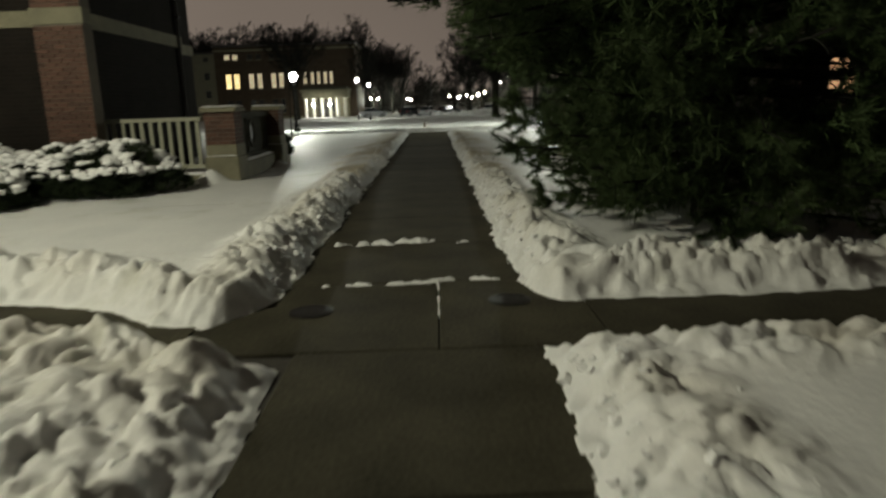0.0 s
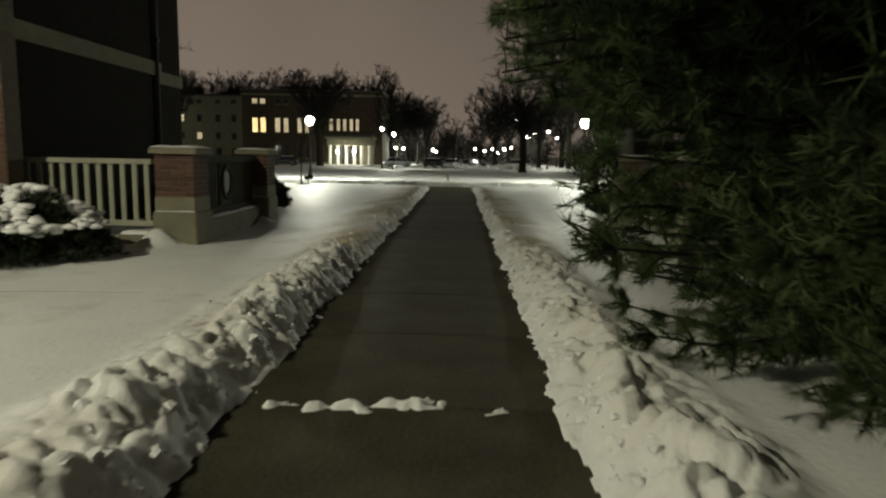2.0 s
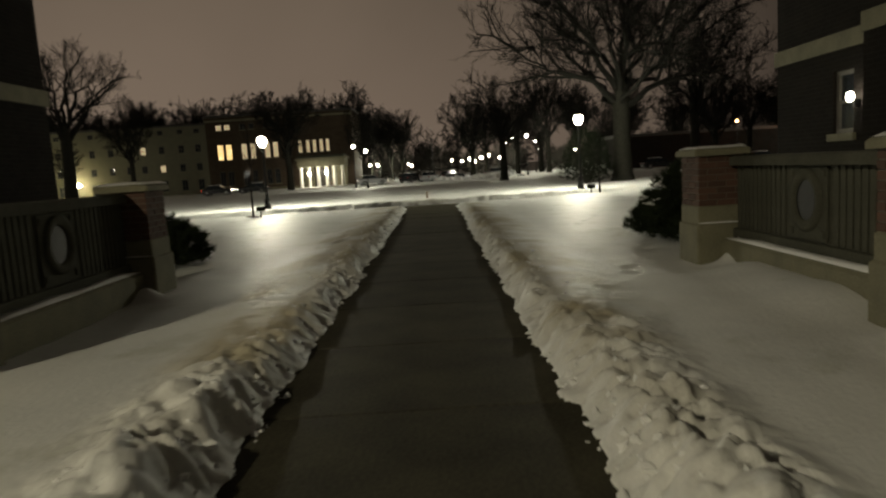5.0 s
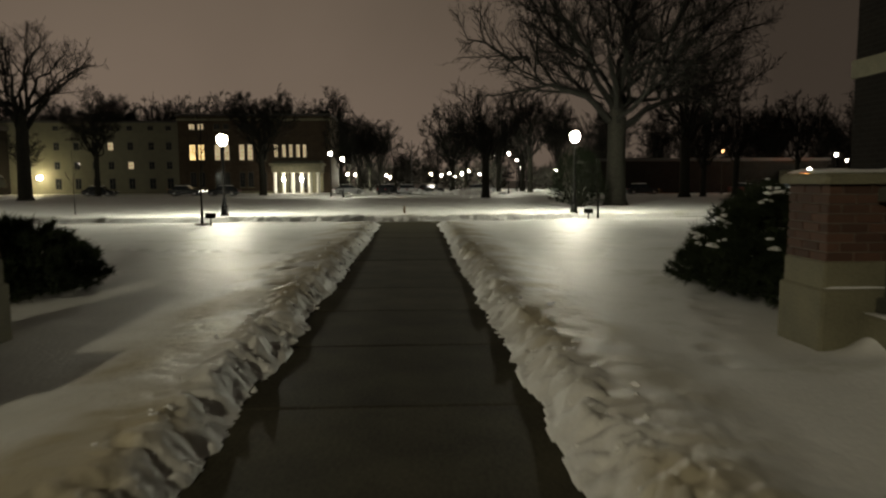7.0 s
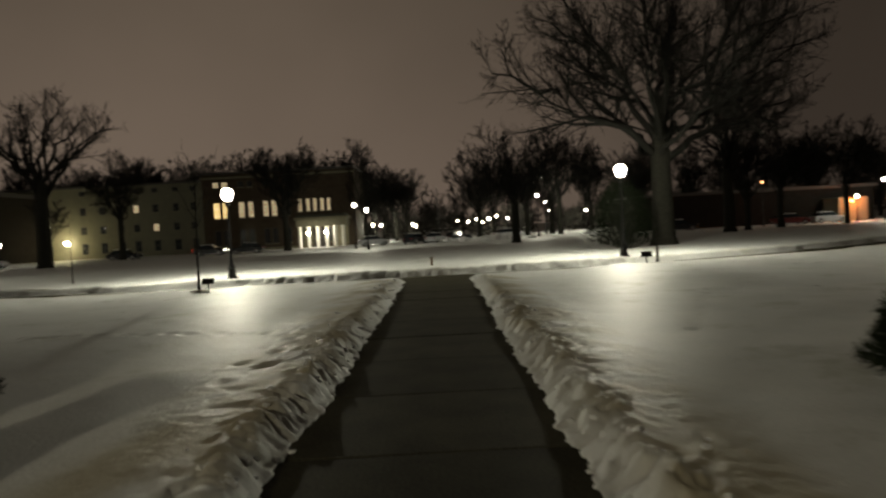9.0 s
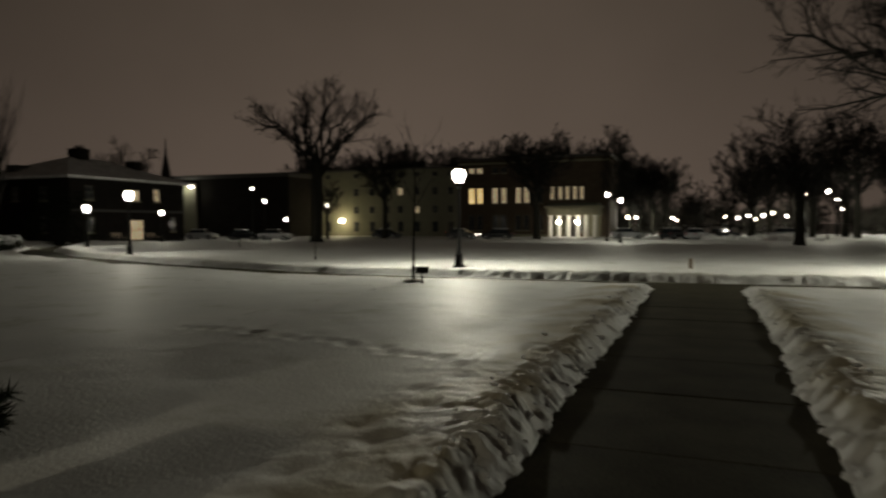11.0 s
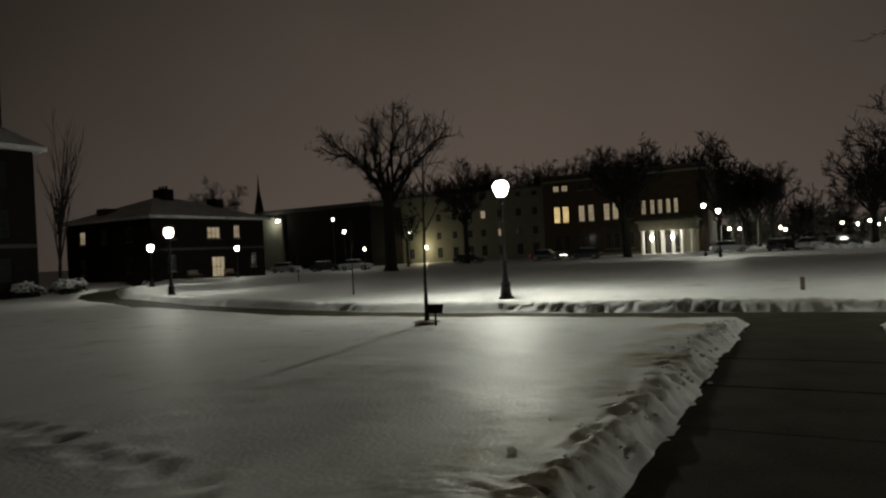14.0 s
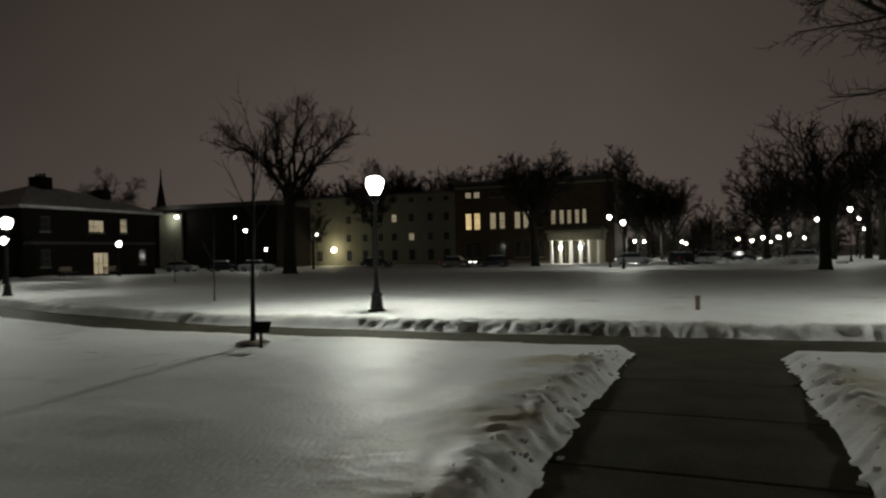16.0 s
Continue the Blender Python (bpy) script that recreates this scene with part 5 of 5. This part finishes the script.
ROOF_SNOW = material("snow_dusted_shingles", (0.62, 0.62, 0.62), 0.8, vary=0.35, scale=1.2, fine=9, color2=(0.85, 0.85, 0.86))
hh = thing("hipped_house", "two storey brick house with a snow dusted hipped roof", "house")
hx0, hx1, hy0, hy1, hz = -71.5, -57.5, 64.6, 80.0, -0.6
east = [(71.6, 73.4, 4.1, 5.35, LIT_DIM), (75.4, 76.3, 4.1, 5.6, LIT_DIM), (72.1, 73.9, -0.1, 2.1, LIT_DIM), (66.4, 67.4, 4.1, 5.5, PANE), (66.4, 67.4, 0.8, 2.4, PANE), (77.8, 78.7, 0.8, 2.4, PANE)]
south = [(-69.2, -68.2, 4.0, 5.4, LIT_DIM), (-65.5, -64.5, 4.0, 5.4, PANE), (-61.5, -60.5, 4.0, 5.4, PANE), (-69.2, -68.2, 0.8, 2.4, PANE), (-61.5, -60.5, 0.8, 2.4, PANE)]
wb = wall_cells(Build(), "y", hx1 - 0.4, 0.4, hy0, hy1, hz, 6.2, [q[:4] for q in east])
wall_cells(wb, "x", hy0, 0.4, hx0, hx1 - 0.4, hz, 6.2, [q[:4] for q in south])
wb.box(hx0, hx0 + 0.4, hy0 + 0.4, hy1, hz, 6.2).box(hx0 + 0.4, hx1 - 0.4, hy1 - 0.4, hy1, hz, 6.2)
part("wall", wb, SHADED_BRICK, hh, "brick walls coloured near black as in shade")
part("roof", hip_roof(hx0, hx1, hy0, hy1, 6.45, 9.0, 6.5), ROOF_SNOW, hh, "low hipped roof dusted with snow")
part("chimney", Build().box(-65.3, -63.6, 71.0, 72.5, 7.8, 10.0, 0.05), SHADED_BRICK, hh)
part("chimney", Build().box(-62.6, -61.0, 76.2, 77.4, 7.0, 8.9, 0.05), SHADED_BRICK, hh)
for q in (-65.0, -64.45, -63.9):
    part("chimney_pot", Build().lathe(q, 71.75, [(9.98, 0.16), (10.3, 0.13), (10.36, 0.16)], 8), SHADED_BRICK, hh)
part("dormer", Build().box(-67.5, -66.0, 65.5, 68.0, 6.8, 7.8, 0.1), SLATE, hh)
part("trim", Build().box(hx1, hx1 + 0.08, hy0, hy1, 2.9, 3.15), SLATE, hh)
for q in east:
    window(hh, "y", hx1, *q[:4], -0.2, q[4], (2, 1))
for q in south:
    window(hh, "x", hy0, *q[:4], 0.2, q[4], (1, 1))

# ---- dark hall beside it, with a floodlit corner ----
dk = thing("dark_hall", "low dark hall with a floodlit end wall", "building")
part("wall", Build().box(-90, -64.5, 112, 126, -0.7, 9.6), SHADED_BRICK, dk)
# pale panel puts the floodlit patch of the wall into its colour
part("floodlit_patch", Build().box(-88.2, -83.4, 111.5, 111.99, -0.7, 8.9), STUCCO, dk, "paler panel standing in for the floodlit part of the wall")
part("roof", Build().box(-90.3, -64.2, 111.7, 126.3, 9.6, 10.3, 0.1), SLATE, dk)
wp = thing("wall_lamp", "bright floodlight high on the dark hall", "wall lamp", (-84.2, 111.4, 8.35))
part("housing", Build().box(-0.3, 0.3, -0.25, 0.1, 0.12, 0.3, 0.02), IRON, wp)
part("lens", Build().lathe(0, -0.1, [(-0.25, 0.2), (-0.05, 0.36), (0.11, 0.36)], 12), GLOBE, wp, "", True)
point_lamp("flood_light", (-85.2, 110.2, 7.9), PORCH * 0.9, COOL, 0.2)
spire = thing("church_spire", "dark pointed church spire on the skyline", "spire", (-139.6, 163.8, 0))
part("tower", Build().box(-2, 2, -2, 2, -1, 12.5, 0.1), SHADED_BRICK, spire)
part("steeple", Build().lathe(0, 0, [(12.5, 2.0), (13.2, 1.7), (21.5, 0.35), (26.0, 0.04)], 8), SLATE, spire)

# ---- three storey house at the left ----
b3 = thing("brick_house", "three storey brick house, walls coloured as shaded, two lit windows, snowy roof", "house")
e3 = []
for i, y in enumerate((28.0, 31.0, 34.0, 36.85, 39.4)):
    for k, (z0, z1) in enumerate(((1.0, 2.2), (3.3, 4.75), (5.95, 7.3))):
        e3.append((y, y + 0.95, z0, z1, LIT if i == 3 and k > 0 else PANE))
wb = wall_cells(Build(), "y", -37.4, 0.4, 24.0, 41.7, -0.3, 8.05, [q[:4] for q in e3])
wb.box(-47, -37.4, 41.3, 41.7, -0.3, 8.05).box(-47, -37.4, 24.0, 24.4, -0.3, 8.05).box(-47.4, -47, 24, 41.7, -0.3, 8.05)
part("wall", wb, SHADED_BRICK, b3, "brick walls coloured near black as in shade")
part("band", Build().box(-37.0, -36.94, 24, 41.7, 2.75, 2.95), SLATE, b3)
part("roof", hip_roof(-47.4, -37.0, 24.0, 41.7, 8.2, 11.0, 1.6, 0.5), ROOF_SNOW, b3, "hipped roof dusted with snow")
part("chimney", Build().box(-41.4, -39.8, 39.9, 41.68, 8.6, 12.6, 0.05), SHADED_BRICK, b3, "broad brick chimney")
part("chimney", Build().box(-41.4, -40.2, 37.6, 38.6, 9.5, 12.2, 0.05), SHADED_BRICK, b3)
for q in e3:
    if q[4] is LIT:
        part("blind", Build().box(-37.09, -37.075, q[0] + 0.08, q[1] - 0.08, q[2] + 0.62 * (q[3] - q[2]), q[3] - 0.08), STUCCO, b3, "half lowered blind")
    window(b3, "y", -37.0, *q[:4], -0.2, q[4], (1, 2), "", IRON, SHADED_BRICK)

# ---- far right: low building with an orange lit wall, and a dark block ----
rb = thing("low_building", "low dark building with a wall lit orange", "building")
part("wall", Build().box(26, 58.5, 104, 116, -0.7, 4.0), SHADED_BRICK, rb)
part("roof", Build().box(25.6, 58.9, 103.6, 116.4, 4.0, 4.4, 0.1), SLATE, rb)
part("porch_wall", Build().box(51.6, 55.4, 100.5, 103.99, -0.7, 2.6), STUCCO, rb)
point_lamp("orange_light", (53.5, 99.6, 2.2), PORCH * 2.0, (1.0, 0.22, 0.04), 0.2)
ol = thing("wall_lamp", "orange lamp on the low building", "wall lamp", (53.2, 100.2, 2.1))
part("lantern", Build().lathe(0, 0, [(-0.15, 0.08), (0, 0.16), (0.15, 0.06)], 10), GLOBE_RED, ol, "", True)
part("bracket", Build().box(-0.03, 0.03, 0.1, 0.302, -0.03, 0.03), IRON, ol)
bank_b = thing("snow_mound", "ploughed heap of snow by the car park", "snow heap", (7.0, 103, -0.6))
hb = Build()
rng = random.Random(12)
for i in range(60):
    hb.blob((rng.gauss(0, 1.6), rng.gauss(0, 0.6), rng.uniform(0.1, 0.5)), rng.uniform(0.5, 0.9), rng, 0.6, 0.3)
tagged(part("snow", hb, FRESH, bank_b, "", True), kind="stuff")
for x in (24.0, -0.2):
    copy_thing(bank_b, pose(x, 110, -0.6, 0, 0, 30))


# ---- parked cars ----
def car(x, y, turn, paint, label, lights="", snowy=True):
    z = ground_at(x, y)
    c = thing("car", label, "car", (x, y, z - 0.04), turn, "parked cars")
    prof = [(-2.15, 0.35), (-2.2, 0.62), (-2.1, 0.86), (-1.55, 0.93), (0.75, 0.95), (1.75, 0.84), (2.1, 0.66), (2.15, 0.38), (1.9, 0.25), (-1.9, 0.25)]
    b = Build()
    ys = (-0.88, -0.74, 0.74, 0.88)
    for yy, k in zip(ys, (0.93, 1, 1, 0.93)):
        b.v += [(px * k, yy, 0.25 + (pz - 0.25) * (0.9 + 0.1 * (k == 1))) for px, pz in prof]
    n = len(prof)
    for j in range(3):
        for i in range(n):
            a, e = j * n + i, j * n + (i + 1) % n
            b.f.append((a, e, e + n, a + n))
    b.f += [tuple(range(n - 1, -1, -1)), tuple(3 * n + i for i in range(n))]
    part("body", b, paint, c)
    g = Build()
    g.v = [(-1.75, -0.72, 0.92), (0.95, -0.72, 0.94), (0.35, -0.58, 1.42), (-1.2, -0.58, 1.42), (-1.75, 0.72, 0.92), (0.95, 0.72, 0.94), (0.35, 0.58, 1.42), (-1.2, 0.58, 1.42)]
    g.f = [(0, 1, 2, 3), (7, 6, 5, 4), (1, 5, 6, 2), (4, 0, 3, 7), (3, 2, 6, 7)]
    part("glasshouse", g, PANE, c, "dark glass")
    part("roof", Build().box(-1.22, 0.37, -0.6, 0.6, 1.41, 1.46, 0.02), FRESH if snowy else paint, c, "roof under snow" if snowy else "")
    for wx in (-1.35, 1.35):
        for wy in (-0.8, 0.8):
            tb, rbm = Build(), Build()
            tb.lathe(0, 0, [(-0.1, 0.24), (-0.1, 0.32), (0.1, 0.32), (0.1, 0.24)], 14)
            rbm.lathe(0, 0, [(-0.11, 0.2), (0.11, 0.2)], 10)
            for q in (tb, rbm):
                q.v = [(px + wx, pz + wy, py + 0.32) for px, py, pz in q.v]
            wheel = part("wheel", tb, RUBBER, c)
            part("rim", rbm, RIM, wheel)
    for yy in (-0.6, 0.6):
        part("headlight", Build().box(2.02, 2.14, yy - 0.16, yy + 0.16, 0.6, 0.74, 0.02), HEADLIGHT if "h" in lights else RIM, c)
        part("tail_light", Build().box(-2.2, -2.1, yy - 0.14, yy + 0.14, 0.68, 0.84, 0.02), TAIL_LIT if "t" in lights else TAIL, c)
    return c


DARK = material("dark_car_paint", (0.02, 0.022, 0.026), 0.25, bump=0, vary=0.05)
SILVER = material("silver_car_paint", (0.42, 0.43, 0.45), 0.3, bump=0, vary=0.05)
REDCAR = material("maroon_car_paint", (0.12, 0.015, 0.015), 0.3, bump=0, vary=0.05)
for x, y, turn, paint, lights, label in ((-42.5, 104, 0, DARK, "", "dark car parked before the far wing"), (-31.0, 104, 0, DARK, "ht", "dark car with its head and tail lights on"),
                                         (-26.0, 104, 180, DARK, "h", "dark car with its headlights on"), (-3.6, 107, 65, DARK, "", "dark car under snow by the car park"),
                                         (-0.8, 108, 70, SILVER, "", "silver car under snow by the car park"), (2.5, 112, 40, DARK, "", "dark car under snow by the car park"),
                                         (9.5, 108, 10, SILVER, "", "silver car under snow by the car park"), (-9.6, 110, 20, SILVER, "", "silver car near the portico"),
                                         (29.6, 97, 0, DARK, "", "dark car on the far street"), (43.5, 97, 0, REDCAR, "", "maroon car on the far street"),
                                         (48.7, 98, 0, SILVER, "", "pale car on the far street"), (-58, 92, 15, DARK, "", "dark car behind the quad"),
                                         (-53.0, 92, 10, SILVER, "", "silver car under snow behind the quad"), (-66, 93, 10, SILVER, "", "pale car behind the quad")):
    car(x, y, turn, paint, label, lights)


# ---- small things on the lawns ----
def plaque(x, y, turn, label):
    t = thing("plaque", label, "sign", (x, y, ground_at(x, y) - 0.02), turn, "plaques beside saplings")
    part("stake", Build().box(-0.018, 0.018, -0.012, 0.012, 0, 0.27, 0.003), IRON, t)
    b = Build().box(-0.15, 0.15, -0.012, 0.012, -0.09, 0.09, 0.004)
    b.v = [(px, py * 0.8 + pz * 0.45, 0.32 + pz * 0.85) for px, py, pz in b.v]
    part("plate", b, IRON, t, "dark tilted metal plate")
    return t


plaque(-6.1, 31.0, 8, "small dark plaque on a stake beside a sapling")
plaque(5.85, 32.9, -10, "small dark plaque on a stake beside a sapling")
for x, y, h, m, label in ((-23.1, 31.2, 0.85, RED_PAINT, "short reddish marker post in the snow"), (-0.4, 38.35, 0.3, WOOD, "short wooden stake in the snow")):
    p = thing("marker_post", label, "post", (x, y, ground_at(x, y) - 0.03))
    part("post", Build().box(-0.05, 0.05, -0.05, 0.05, 0, h, 0.01), m, p)
    part("cap", Build().box(-0.058, 0.058, -0.058, 0.058, h, h + 0.03, 0.01), m, p)


def bench(x, y, turn):
    t = thing("bench", "dark slatted park bench in the snow", "bench", (x, y, ground_at(x, y) - 0.03), turn, "benches by the house")
    for i in range(4):
        part("seat_slat", Build().box(-0.75, 0.75, -0.2 + i * 0.11, -0.11 + i * 0.11, 0.43, 0.46, 0.004), WOOD, t)
    for i in range(3):
        part("back_slat", Build().box(-0.75, 0.75, 0.24, 0.27, 0.55 + i * 0.12, 0.64 + i * 0.12, 0.004), WOOD, t)
    for s in (-0.68, 0.68):
        part("leg", Build().box(s - 0.03, s + 0.03, -0.2, -0.14, 0, 0.43).box(s - 0.03, s + 0.03, 0.2, 0.24, 0, 0.9).box(s - 0.03, s + 0.03, -0.14, 0.2, 0.37, 0.43), IRON, t)


bench(-48.5, 62.0, 100)
bench(-51.0, 68.5, 95)
flag = thing("flagpole", "tall thin pale flagpole by the car park", "pole", (-0.3, 128, -0.7))
part("pole", Build().lathe(0, 0, [(0, 0.12), (0.3, 0.1), (9.0, 0.05)], 10), SLATE, flag)
part("ball", Build().lathe(0, 0, [(9.0, 0.05), (9.08, 0.1), (9.16, 0.03)], 10), RIM, flag)
for x, y in ((-0.78, 4.42), (0.66, 4.55)):
    cv = tagged(thing("valve_cover", "round dark iron cover set in the concrete", "cover", (x, y, 0.0)))
    part("lid", Build().lathe(0, 0, [(-0.02, 0.135), (0.006, 0.135), (0.008, 0.125), (0.005, 0.12)], 24), IRON, cv)
    part("ring", Build().lathe(0, 0, [(-0.02, 0.16), (0.003, 0.16), (0.004, 0.15)], 24), IRON, cv)

# ---- slabs of the path ----
SLABS = {}


def slab(x0, x1, y0, y1):
    key = (round(x1 - x0, 3), round(y1 - y0, 3))
    if key not in SLABS:
        SLABS[key] = Build().box(-key[0] / 2, key[0] / 2, -key[1] / 2, key[1] / 2, -0.10, 0.0, 0.008).mesh("slab", CONCRETE)
    ob = part("slab", SLABS[key], None, pavement)
    ob.location = ((x0 + x1) / 2, (y0 + y1) / 2, random.uniform(-0.003, 0.003))


y = -12.0
while y < 3.5:
    slab(-0.735, 0.80, y, y + 1.54)
    y += 1.56
slab(-1.5, 0.135, 3.60, 5.14)
slab(0.142, 1.2, 3.60, 5.14)
y = 5.16
while y < 31.5:
    slab(-1.5, 1.2, y, y + 1.58)
    y += 1.6
# ---- bricks of the corner pilaster ----
brick_full = Build().box(-0.099, 0.099, -0.014, 0.012, 0, 0.062, 0.004).mesh("brick", BRICK)
brick_half = Build().box(-0.046, 0.046, -0.014, 0.012, 0, 0.062, 0.004).mesh("brick", BRICK)
for c in range(74):
    z = 0.02 + c * 0.074
    if 2.88 < z < 3.2:
        continue
    xs = [-6.45 + 0.207 * i for i in range(4)] if c % 2 else [-6.345 + 0.207 * i for i in range(3)]
    for x in xs:
        part("brick", brick_full, None, pilaster_l).location = (x, 11.718 + random.uniform(-0.003, 0.003), z)
    if c % 2 == 0:
        for x in (-6.5, -5.77):
            part("brick", brick_half, None, pilaster_l).location = (x, 11.718, z)
